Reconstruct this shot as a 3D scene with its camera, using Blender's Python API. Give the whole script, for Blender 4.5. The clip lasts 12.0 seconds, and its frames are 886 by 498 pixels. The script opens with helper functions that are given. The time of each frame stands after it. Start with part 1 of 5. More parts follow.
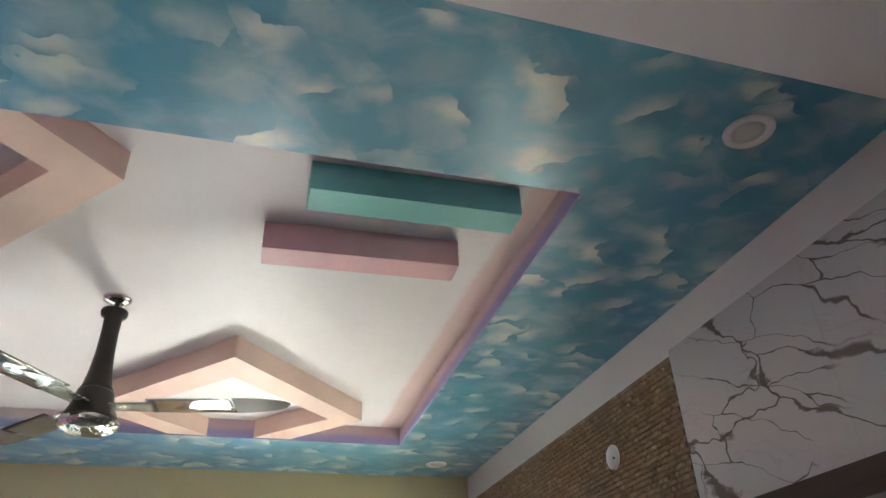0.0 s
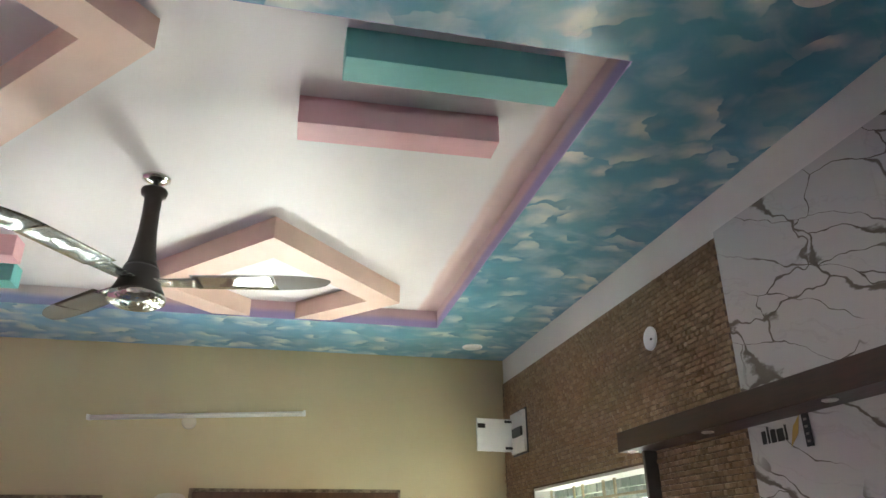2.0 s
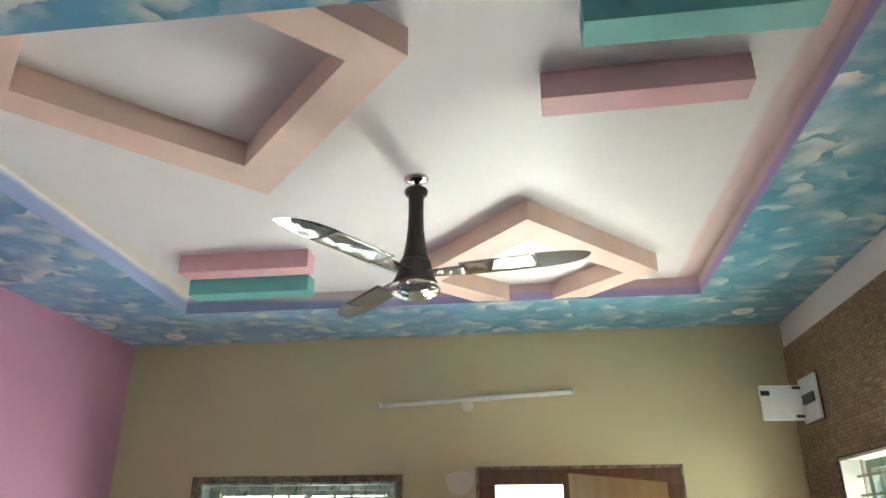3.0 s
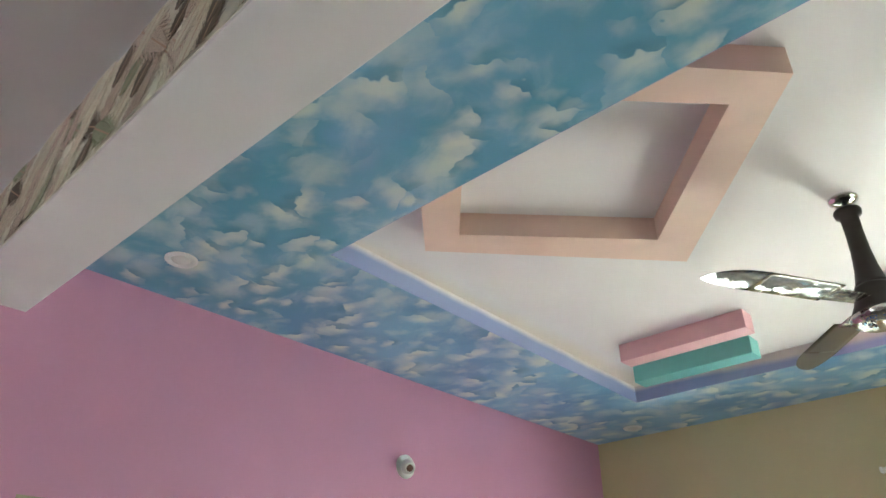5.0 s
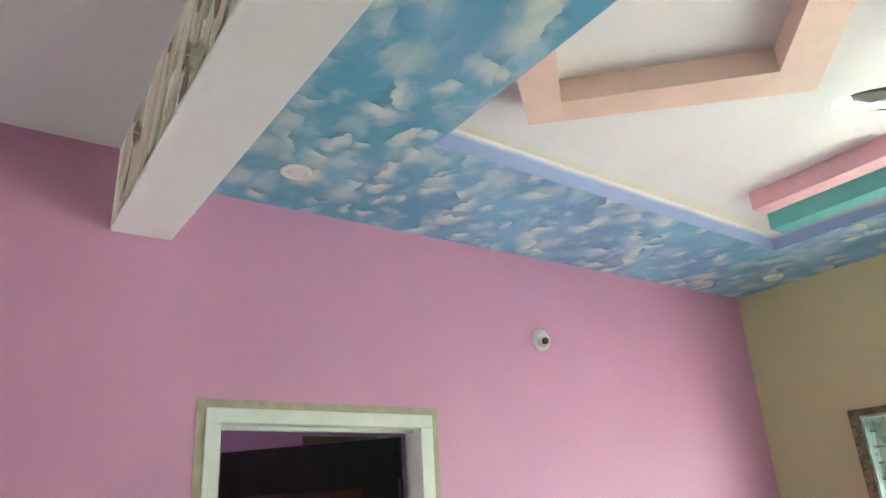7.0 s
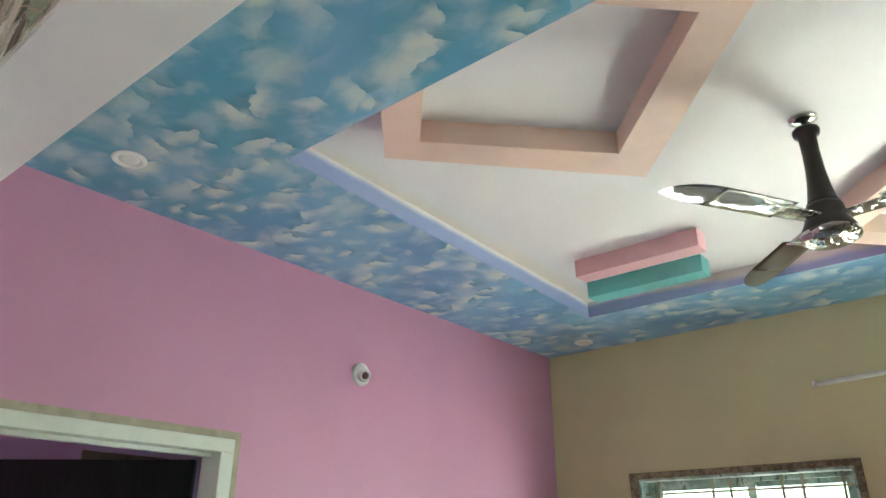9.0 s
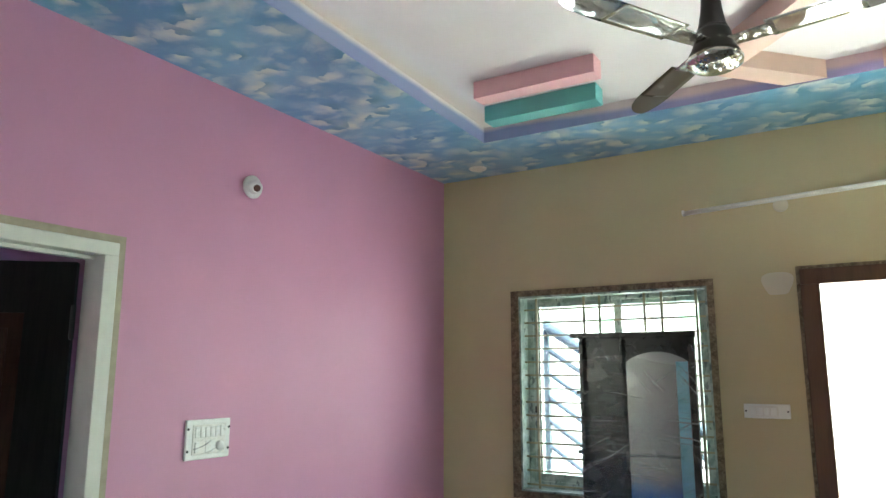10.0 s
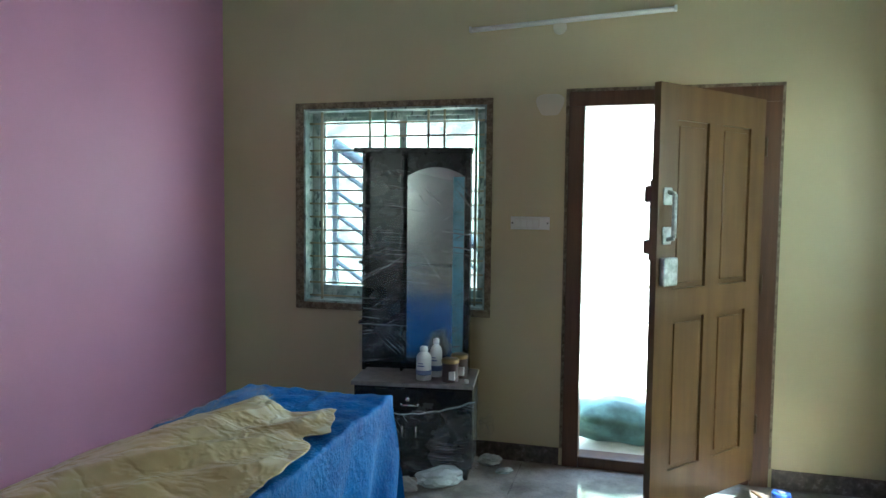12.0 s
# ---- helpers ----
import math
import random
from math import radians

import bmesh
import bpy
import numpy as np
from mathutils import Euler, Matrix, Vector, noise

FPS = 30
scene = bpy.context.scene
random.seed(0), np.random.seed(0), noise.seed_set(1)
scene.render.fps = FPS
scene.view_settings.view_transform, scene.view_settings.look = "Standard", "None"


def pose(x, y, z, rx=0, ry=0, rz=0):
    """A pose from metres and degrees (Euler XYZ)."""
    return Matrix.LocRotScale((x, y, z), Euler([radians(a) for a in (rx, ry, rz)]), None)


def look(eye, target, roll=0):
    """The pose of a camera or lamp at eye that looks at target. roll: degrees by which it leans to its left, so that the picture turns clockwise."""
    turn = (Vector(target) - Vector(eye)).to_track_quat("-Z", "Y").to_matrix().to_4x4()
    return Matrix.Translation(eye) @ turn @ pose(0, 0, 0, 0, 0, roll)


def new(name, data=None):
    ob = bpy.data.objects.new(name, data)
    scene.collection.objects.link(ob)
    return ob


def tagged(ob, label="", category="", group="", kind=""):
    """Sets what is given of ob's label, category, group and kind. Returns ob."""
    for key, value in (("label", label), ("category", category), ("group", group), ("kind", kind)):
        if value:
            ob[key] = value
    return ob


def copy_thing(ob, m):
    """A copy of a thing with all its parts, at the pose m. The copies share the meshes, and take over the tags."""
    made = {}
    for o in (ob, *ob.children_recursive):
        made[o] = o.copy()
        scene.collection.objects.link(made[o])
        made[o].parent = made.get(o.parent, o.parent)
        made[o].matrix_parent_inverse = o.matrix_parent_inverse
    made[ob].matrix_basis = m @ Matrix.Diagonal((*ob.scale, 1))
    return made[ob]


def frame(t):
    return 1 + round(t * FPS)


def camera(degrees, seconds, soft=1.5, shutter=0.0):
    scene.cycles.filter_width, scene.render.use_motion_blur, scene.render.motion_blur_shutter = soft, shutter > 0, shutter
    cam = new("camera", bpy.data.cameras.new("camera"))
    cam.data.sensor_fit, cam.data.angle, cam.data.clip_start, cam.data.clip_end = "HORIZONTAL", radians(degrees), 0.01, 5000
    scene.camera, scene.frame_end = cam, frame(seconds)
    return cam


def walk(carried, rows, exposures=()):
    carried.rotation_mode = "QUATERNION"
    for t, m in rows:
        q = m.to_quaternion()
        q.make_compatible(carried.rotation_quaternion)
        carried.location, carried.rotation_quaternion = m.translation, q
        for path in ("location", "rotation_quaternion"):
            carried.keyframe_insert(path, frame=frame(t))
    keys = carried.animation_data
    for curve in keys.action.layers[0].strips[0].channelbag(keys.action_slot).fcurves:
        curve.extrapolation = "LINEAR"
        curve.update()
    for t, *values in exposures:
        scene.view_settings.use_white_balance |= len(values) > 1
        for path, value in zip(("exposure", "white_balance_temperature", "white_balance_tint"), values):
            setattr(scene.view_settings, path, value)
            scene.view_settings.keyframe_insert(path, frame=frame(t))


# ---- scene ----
cam = camera(64.9, 12.0)
PATH = [
    (0, (2.607, -4.133, 1.88), (3.095, -2.502, 2.93), -2.3),
    (0.5, (2.614, -4.123, 1.874), (3.202, -2.517, 2.911), -1.3),
    (1, (2.618, -4.114, 1.871), (3.234, -2.465, 2.82), -0.9),
    (1.5, (2.609, -4.089, 1.857), (3.166, -2.378, 2.729), -0.5),
    (2, (2.607, -4.071, 1.855), (3.029, -2.281, 2.64), -0.6),
    (2.5, (2.574, -4.073, 1.839), (2.684, -2.227, 2.602), -0.7),
    (2.7, (2.549, -4.07, 1.828), (2.508, -2.216, 2.579), -0.5),
    (4.3, (2.519, -4.141, 1.676), (1.627, -2.617, 2.616), 0.9),
    (4.5, (2.515, -4.142, 1.679), (1.528, -2.706, 2.661), 0.8),
    (5, (2.508, -4.149, 1.697), (1.313, -2.897, 2.7), 0.2),
    (5.5, (2.501, -4.137, 1.703), (1.163, -3.038, 2.703), -0.2),
    (6, (2.493, -4.131, 1.704), (1.07, -3.108, 2.667), -1.1),
    (6.5, (2.51, -4.116, 1.712), (1.037, -3.108, 2.614), -2.0),
    (6.7, (2.522, -4.12, 1.702), (1.001, -3.099, 2.505), -2.3),
    (8.3, (2.455, -4.115, 1.622), (1.018, -2.845, 2.191), -2.2),
    (8.5, (2.46, -4.106, 1.629), (1.117, -2.77, 2.271), -1.7),
    (9, (2.483, -4.115, 1.676), (1.305, -2.71, 2.474), 0.1),
    (9.5, (2.508, -4.128, 1.673), (1.433, -2.576, 2.333), 0.1),
    (10, (2.495, -4.087, 1.586), (1.467, -2.408, 1.939), 0.1),
    (10.5, (2.469, -4.078, 1.531), (1.461, -2.359, 1.699), 0.7),
    (11, (2.504, -4.062, 1.487), (1.483, -2.343, 1.541), 0.4),
    (11.2, (2.517, -4.046, 1.476), (1.525, -2.31, 1.421), 0.6),
    (11.5, (2.554, -4.01, 1.48), (1.723, -2.194, 1.372), 0.8),
    (12, (2.562, -3.991, 1.496), (2.036, -2.065, 1.369), 0.6),
]
# ---- settings ----
EXPOSURES = [(0, 3.94, 6500, 8), (1.5, 4.1, 6500, 7), (2.5, 4.11, 6400, 4), (4.5, 4.11, 6550, 1), (6.5, 4.69, 6500, 0), (8.5, 4.42, 6450, -3), (9.5, 4.16, 6450, -2), (10.5, 4.1, 6000, 0), (11.5, 4.0, 5550, -4), (12, 3.51, 5450, -8)]
DOOR_W, PORCH_W, WIN_W, SIDE_W, BACK_W, ROOM_W = 3, 2.3, 3, 1.2, 0.3, 2.0
GLOW = 1.0
SUN = 5.0
FAN_ANGLES = (-10, 130, 240)
# ---- end of settings ----
walk(cam, [(t, look(eye, target, roll)) for t, eye, target, roll in PATH], EXPOSURES)

# ---- body ----
BACK = -6.8                       # wall behind the camera

# ---- light and exposure ----
world = bpy.data.worlds.new("World")
scene.world = world
world.use_nodes = True
wt = world.node_tree
sky = wt.nodes.new("ShaderNodeTexSky")
sky.sky_type = "NISHITA"
sky.sun_disc = False
sky.sun_elevation = radians(62.7)
sky.sun_rotation = radians(119)
wt.links.new(sky.outputs[0], wt.nodes["Background"].inputs[0])
wt.nodes["Background"].inputs[1].default_value = 0.15

sun_data = bpy.data.lights.new("sun", "SUN")
sun_data.energy = SUN
sun_data.angle = radians(0.6)
sun_data.color = (1.0, 0.97, 0.91)
sun = new("sun", sun_data)
sun.matrix_world = look((5.74, -2.0, 5.5), (3.94, -1.0, 1.5))


def window_light(name, place, target, w, h, power, color):
    """Daylight through an opening: an area lamp just outside it."""
    d = bpy.data.lights.new(name, "AREA")
    d.shape, d.size, d.size_y, d.energy, d.color = "RECTANGLE", w, h, power, color
    o = new(name, d)
    o.matrix_world = look(place, target)
    return o


# lamps in place of the open sky above the porch and beside the house
window_light("sky_over_porch", (2.75, 2.3, 3.6), (2.7, 0.0, 1.2), 3.0, 1.6, DOOR_W, (0.95, 1.0, 0.96))
# added lamp for the light that the sunny porch floor throws upwards
window_light("porch_bounce", (2.70, 1.35, 0.30), (2.3, -1.9, 2.9), 1.1, 0.8, PORCH_W, (1.0, 0.97, 0.92))
window_light("sky_at_window", (1.15, 2.3, 3.3), (1.15, 0.0, 1.3), 2.4, 1.2, WIN_W, (0.88, 1.0, 0.95))
window_light("sky_at_side", (6.2, -1.0, 3.0), (3.9, -1.0, 1.4), 2.2, 1.4, SIDE_W, (0.95, 1.0, 0.96))
# unseen window behind the camera, assumed for the light on the beam's near side
window_light("sky_behind", (0.6, BACK - 1.0, 2.0), (0.6, -4.4, 1.9), 1.0, 1.0, BACK_W, (0.95, 0.99, 1.0))
# added lamp at an unseen opening, to brighten the next room
window_light("back_room_fill", (-3.9, -4.3, 2.0), (-1.5, -2.6, 1.6), 1.0, 1.0, ROOM_W, (0.95, 0.99, 1.0))


# ---- materials ----
class Nodes:
    def __init__(self, name, rough=0.5, metal=0.0, spec=0.5):
        self.m = bpy.data.materials.new(name)
        self.m.use_nodes = True
        self.t = self.m.node_tree
        self.b = self.t.nodes["Principled BSDF"]
        self.b.inputs["Roughness"].default_value = rough
        self.b.inputs["Metallic"].default_value = metal
        self.b.inputs["Specular IOR Level"].default_value = spec

    def put(self, sock, v):
        if isinstance(v, bpy.types.NodeSocket):
            self.t.links.new(v, sock)
        elif isinstance(v, tuple) and len(v) == 3 and sock.type == "RGBA":
            sock.default_value = (*v, 1)
        else:
            sock.default_value = v

    def node(self, kind, **kw):
        n = self.t.nodes.new("ShaderNode" + kind)
        for k, v in kw.items():
            if k in ("operation", "blend_type", "data_type", "noise_dimensions", "feature", "wave_type", "bands_direction", "voronoi_dimensions", "distance", "interpolation_type", "clamp"):
                setattr(n, k, v)
            else:
                self.put(n.inputs[k.replace("_", " ")], v)
        return n

    def math(self, op, a, b=0.0, c=0.0):
        n = self.t.nodes.new("ShaderNodeMath")
        n.operation = op
        for i, v in enumerate((a, b, c)):
            self.put(n.inputs[i], v)
        return n.outputs[0]

    def vec(self, op, a, b=(0, 0, 0), s=None):
        n = self.t.nodes.new("ShaderNodeVectorMath")
        n.operation = op
        self.put(n.inputs[0], a)
        self.put(n.inputs[1], b)
        if s is not None:
            self.put(n.inputs["Scale"], s)
        return n.outputs["Value"] if op in ("LENGTH", "DOT_PRODUCT", "DISTANCE") else n.outputs[0]

    def xyz(self, v):
        n = self.t.nodes.new("ShaderNodeSeparateXYZ")
        self.put(n.inputs[0], v)
        return n.outputs

    def mix(self, f, a, b, kind="MIX"):
        n = self.t.nodes.new("ShaderNodeMix")
        n.data_type, n.blend_type = "RGBA", kind
        self.put(n.inputs[0], f)
        self.put(n.inputs[6], a)
        self.put(n.inputs[7], b)
        return n.outputs[2]

    def ramp(self, f, *stops):
        n = self.t.nodes.new("ShaderNodeValToRGB")
        e = n.color_ramp.elements
        while len(e) < len(stops):
            e.new(0.5)
        for el, (p, c) in zip(e, stops):
            el.position = p
            el.color = (*c, 1) if isinstance(c, tuple) else (c, c, c, 1)
        self.put(n.inputs[0], f)
        return n.outputs[0]

    def smooth(self, v, lo, hi):
        n = self.t.nodes.new("ShaderNodeMapRange")
        n.interpolation_type = "SMOOTHSTEP"
        self.put(n.inputs[0], v)
        n.inputs[1].default_value, n.inputs[2].default_value = lo, hi
        return n.outputs[0]

    def place(self):
        return self.t.nodes.new("ShaderNodeNewGeometry").outputs["Position"]

    def local(self):
        return self.t.nodes.new("ShaderNodeTexCoord").outputs["Object"]

    def noise(self, v, scale, detail=4.0, rough=0.55, color=False):
        n = self.t.nodes.new("ShaderNodeTexNoise")
        self.put(n.inputs["Vector"], v)
        n.inputs["Scale"].default_value, n.inputs["Detail"].default_value, n.inputs["Roughness"].default_value = scale, detail, rough
        return n.outputs["Color" if color else "Fac"]

    def bump(self, h, strength=0.2, dist=0.01):
        n = self.t.nodes.new("ShaderNodeBump")
        n.inputs["Strength"].default_value, n.inputs["Distance"].default_value = strength, dist
        self.put(n.inputs["Height"], h)
        self.t.links.new(n.outputs[0], self.b.inputs["Normal"])

    def color(self, c):
        self.put(self.b.inputs["Base Color"], c)
        return self


def paint(name, base, rough=0.5, vary=0.08, scale=1.5, bump=0.06, spec=0.5):
    """Rolled wall paint: faint patches, faint orange peel."""
    n = Nodes(name, rough, 0, spec)
    p = n.place()
    dark = tuple(max(0, c * (1 - vary)) for c in base)
    light = tuple(min(1, c * (1 + vary)) for c in base)
    big = n.noise(p, scale, 3)
    n.color(n.mix(n.smooth(big, 0.3, 0.7), dark, light))
    n.put(n.b.inputs["Roughness"], n.math("MULTIPLY_ADD", n.noise(p, 6, 4), 0.18, rough - 0.09))
    n.bump(n.noise(p, 140, 2), bump, 0.002)
    return n.m


def plain(name, base, rough=0.5, metal=0.0, vary=0.12, scale=12, spec=0.5):
    n = Nodes(name, rough, metal, spec)
    p = n.local()
    f = n.noise(p, scale, 5, 0.6)
    n.color(n.mix(n.smooth(f, 0.3, 0.72), tuple(c * (1 - vary) for c in base), tuple(min(1, c * (1 + vary)) for c in base)))
    n.put(n.b.inputs["Roughness"], n.math("MULTIPLY_ADD", f, 0.2, max(0.02, rough - 0.1)))
    return n.m


def wood(name, dark, light, rough=0.4, axis=2, scale=1.0, fine=0.35, relief=0.06):
    n = Nodes(name, rough)
    p = n.local()
    st = [14.0 * scale] * 3
    st[axis] = 1.2 * scale
    q = n.vec("MULTIPLY", p, tuple(st))
    g = n.noise(q, 3.0, 6, 0.65)
    g2 = n.noise(q, 14.0, 3, 0.6)
    f = n.math("MULTIPLY_ADD", g2, fine, n.math("MULTIPLY", g, 1.05 - fine))
    n.color(n.mix(n.smooth(f, 0.32, 0.72), dark, light))
    n.put(n.b.inputs["Roughness"], n.math("MULTIPLY_ADD", g2, 0.7 * fine, rough - 0.35 * fine))
    n.bump(f, relief, 0.003)
    return n.m


def sky_paint():
    """Airbrushed blue sky: soft white puffs, each cut sharp and scalloped on one side."""
    n = Nodes("sky_mural_paint", 0.30)
    p = n.place()
    x, y, z = n.xyz(p)
    flat = n.t.nodes.new("ShaderNodeCombineXYZ")
    n.put(flat.inputs[0], x)
    n.put(flat.inputs[1], y)
    flat = flat.outputs[0]
    west = n.smooth(x, 1.2, 3.4)
    near = n.smooth(y, -2.4, -3.0)
    blue = n.mix(west, (0.105, 0.27, 0.50), (0.055, 0.25, 0.38))
    blue = n.mix(n.math("MULTIPLY", near, 0.75), blue, (0.10, 0.35, 0.47))
    big = n.noise(flat, 1.9, 3)
    blue = n.mix(n.smooth(big, 0.38, 0.66), blue, n.mix(west, (0.19, 0.41, 0.60), (0.13, 0.38, 0.49)))
    wisps = n.noise(n.vec("MULTIPLY", n.vec("ADD", flat, n.vec("SCALE", n.noise(flat, 3, 2, 0.5, True), s=0.35)), (1.0, 1.6, 1.0)), 5.0, 4, 0.55)
    col = n.mix(n.math("MULTIPLY", n.smooth(wisps, 0.46, 0.76), 0.55), blue, (0.50, 0.64, 0.67))
    warp = n.vec("SCALE", n.vec("SUBTRACT", n.noise(flat, 7, 3, 0.6, True), (0.5, 0.5, 0.5)), s=0.12)
    scal = n.vec("SCALE", n.vec("SUBTRACT", n.noise(flat, 15, 1, 0.5, True), (0.5, 0.5, 0.5)), s=0.085)
    for k, (scale, off, gain) in enumerate(((4.2, (0.3, 0.7, 0), 0.92), (5.5, (5.1, 2.2, 0), 0.82))):
        q = n.vec("ADD", n.vec("ADD", flat, warp), off)
        vor = n.t.nodes.new("ShaderNodeTexVoronoi")
        vor.voronoi_dimensions = "2D"
        n.put(vor.inputs["Vector"], q)
        vor.inputs["Scale"].default_value = scale
        vor.inputs["Randomness"].default_value = 0.85
        # the vector from the cell's centre
        d = n.vec("SUBTRACT", q, vor.outputs["Position"])
        rnd = n.xyz(vor.outputs["Color"])
        ang = n.math("MULTIPLY_ADD", rnd[0], 3.0, 3.6 + k)
        dirv = n.t.nodes.new("ShaderNodeCombineXYZ")
        n.put(dirv.inputs[0], n.math("COSINE", ang))
        n.put(dirv.inputs[1], n.math("SINE", ang))
        along = n.vec("DOT_PRODUCT", n.vec("ADD", d, scal), dirv.outputs[0])
        r = n.vec("LENGTH", n.vec("MULTIPLY", d, (0.85, 1.35, 1)))
        size = n.math("MULTIPLY_ADD", rnd[1], 0.075, 0.055)
        puff = n.math("SUBTRACT", 1.0, n.math("DIVIDE", r, size))
        puff = n.math("MULTIPLY", n.smooth(puff, 0.0, 0.90), n.smooth(along, -0.10, 0.0))
        cut = n.smooth(along, 0.021, 0.014)
        shade = n.math("MULTIPLY", n.math("MULTIPLY", puff, n.smooth(along, 0.016, 0.021)), 0.65)
        on = n.smooth(rnd[2], 0.14, 0.6)
        soft = n.math("MULTIPLY", n.math("MULTIPLY", n.math("MULTIPLY", puff, cut), gain), on)
        col = n.mix(n.math("MULTIPLY", shade, on), col, (0.05, 0.20, 0.32))
        col = n.mix(soft, col, (0.70, 0.73, 0.64))
    # round airbrushed puffs with no cut edge
    for scale, off, gain in ((4.4, (2.7, 8.1, 0), 0.58), (8.5, (7.7, 1.3, 0), 0.42)):
        q = n.vec("ADD", n.vec("ADD", flat, n.vec("SCALE", warp, s=1.3)), off)
        vor = n.t.nodes.new("ShaderNodeTexVoronoi")
        vor.voronoi_dimensions = "2D"
        n.put(vor.inputs["Vector"], q)
        vor.inputs["Scale"].default_value = scale
        rnd = n.xyz(vor.outputs["Color"])
        soft = n.smooth(vor.outputs["Distance"], 0.42, 0.05)
        col = n.mix(n.math("MULTIPLY", n.math("MULTIPLY", soft, gain), n.math("MULTIPLY", n.smooth(rnd[0], 0.35, 0.75), n.math("MULTIPLY_ADD", west, -0.45, 1.0))), col, (0.60, 0.67, 0.62))
    n.color(col)
    n.bump(n.noise(p, 120, 2), 0.05, 0.002)
    return n.m


def tray_paint():
    """White tray, blown over with peach along its two long sides; the east band also holds the lip's shadow."""
    n = Nodes("white_tray_paint", 0.5)
    p = n.place()
    x, y, z = n.xyz(p)
    wob = n.math("MULTIPLY", n.math("SUBTRACT", n.noise(p, 2.5, 3), 0.5), 0.05)
    xx = n.math("ADD", x, wob)
    c = n.mix(n.smooth(n.noise(p, 1.2, 3), 0.3, 0.7), (0.75, 0.72, 0.72), (0.80, 0.77, 0.77))
    c = n.mix(n.math("MULTIPLY", n.smooth(xx, 0.82, 0.71), 0.42), c, (0.78, 0.62, 0.42))
    # dusky peach: overspray together with the shade beside the lip
    c = n.mix(n.math("MULTIPLY", n.smooth(xx, 3.265, 3.30), 0.8), c, (0.70, 0.50, 0.46))
    n.color(c)
    n.bump(n.noise(p, 140, 2), 0.06, 0.002)
    return n.m


def recess_paint():
    """Side of the tray: lilac at the lip, blown over to dusty pink above, cream towards the west."""
    n = Nodes("recess_side_paint", 0.5)
    p = n.place()
    x, y, z = n.xyz(p)
    east = n.smooth(x, 0.75, 1.6)
    f = n.smooth(n.math("ADD", n.math("MULTIPLY_ADD", east, 0.030, z), n.math("MULTIPLY", n.noise(p, 5, 2), 0.02)), 2.980, 3.015)
    n.color(n.mix(f, n.mix(n.smooth(x, 0.9, 2.6), (0.27, 0.33, 0.56), (0.38, 0.33, 0.60)), n.mix(n.smooth(x, 0.9, 2.6), (0.76, 0.70, 0.66), (0.66, 0.47, 0.50))))
    return n.m


def marble_mat():
    n = Nodes("veined_marble_tile", 0.18)
    p = n.place()
    x, y, z = n.xyz(p)
    c = n.t.nodes.new("ShaderNodeCombineXYZ")
    n.put(c.inputs[0], y)
    n.put(c.inputs[1], z)
    p2 = c.outputs[0]
    along = n.math("ADD", n.math("MULTIPLY", y, 0.91), n.math("MULTIPLY", z, 0.41))
    across = n.math("ADD", n.math("MULTIPLY", y, -0.41), n.math("MULTIPLY", z, 0.91))
    c2 = n.t.nodes.new("ShaderNodeCombineXYZ")
    n.put(c2.inputs[0], n.math("MULTIPLY", along, 0.40))
    n.put(c2.inputs[1], n.math("MULTIPLY", across, 1.85))
    w = n.vec("ADD", c2.outputs[0], n.vec("SCALE", n.vec("SUBTRACT", n.noise(p2, 2.2, 4, 0.62, True), (0.5, 0.5, 0.5)), s=0.32))
    vein = 0.0
    for scale, wide, cut in ((2.2, 0.125, 0.24), (4.6, 0.040, 0.46)):
        v = n.t.nodes.new("ShaderNodeTexVoronoi")
        v.feature, v.voronoi_dimensions = "DISTANCE_TO_EDGE", "2D"
        n.put(v.inputs["Vector"], n.vec("ADD", w, (scale, 2 * scale, 0)))
        v.inputs["Scale"].default_value = scale
        width = n.math("MULTIPLY_ADD", n.smooth(n.noise(n.vec("MULTIPLY", p2, (0.7, 1.6, 1)), 5.0, 5, 0.65), 0.44, 0.72), wide, 0.010)
        one = n.smooth(n.math("DIVIDE", v.outputs["Distance"], width), 1.0, 0.30)
        vein = n.math("MAXIMUM", vein, n.math("MULTIPLY", one, n.smooth(n.noise(n.vec("ADD", p2, (scale, 0, 0)), 1.7, 2), cut, cut + 0.12)))
    fine = n.smooth(n.math("ABSOLUTE", n.math("SUBTRACT", n.noise(w, 3.2, 5, 0.6), 0.5)), 0.014, 0.0)
    base = n.mix(n.noise(p2, 1.5, 4), (0.50, 0.495, 0.475), (0.60, 0.595, 0.575))
    col = n.mix(n.math("MULTIPLY", fine, 0.25), base, (0.38, 0.36, 0.34))
    tone = n.mix(n.noise(p2, 9, 4), (0.040, 0.031, 0.024), (0.24, 0.205, 0.17))
    n.color(n.mix(n.math("MULTIPLY", vein, 0.92), col, tone))
    return n.m


def brick_mat():
    n = Nodes("brown_mosaic_stone", 0.6)
    info = n.t.nodes.new("ShaderNodeObjectInfo").outputs["Random"]
    isl = n.t.nodes.new("ShaderNodeNewGeometry").outputs["Random Per Island"]
    p = n.place()
    r = n.math("FRACT", n.math("ADD", info, isl))
    c = n.ramp(r, (0.0, (0.23, 0.148, 0.082)), (0.4, (0.28, 0.185, 0.104)), (0.8, (0.315, 0.212, 0.122)), (0.98, (0.37, 0.26, 0.16)))
    g = n.noise(p, 90, 4, 0.65)
    n.color(n.mix(n.math("MULTIPLY", n.smooth(g, 0.35, 0.75), 0.5), c, (0.15, 0.09, 0.05)))
    n.bump(g, 0.4, 0.003)
    return n.m


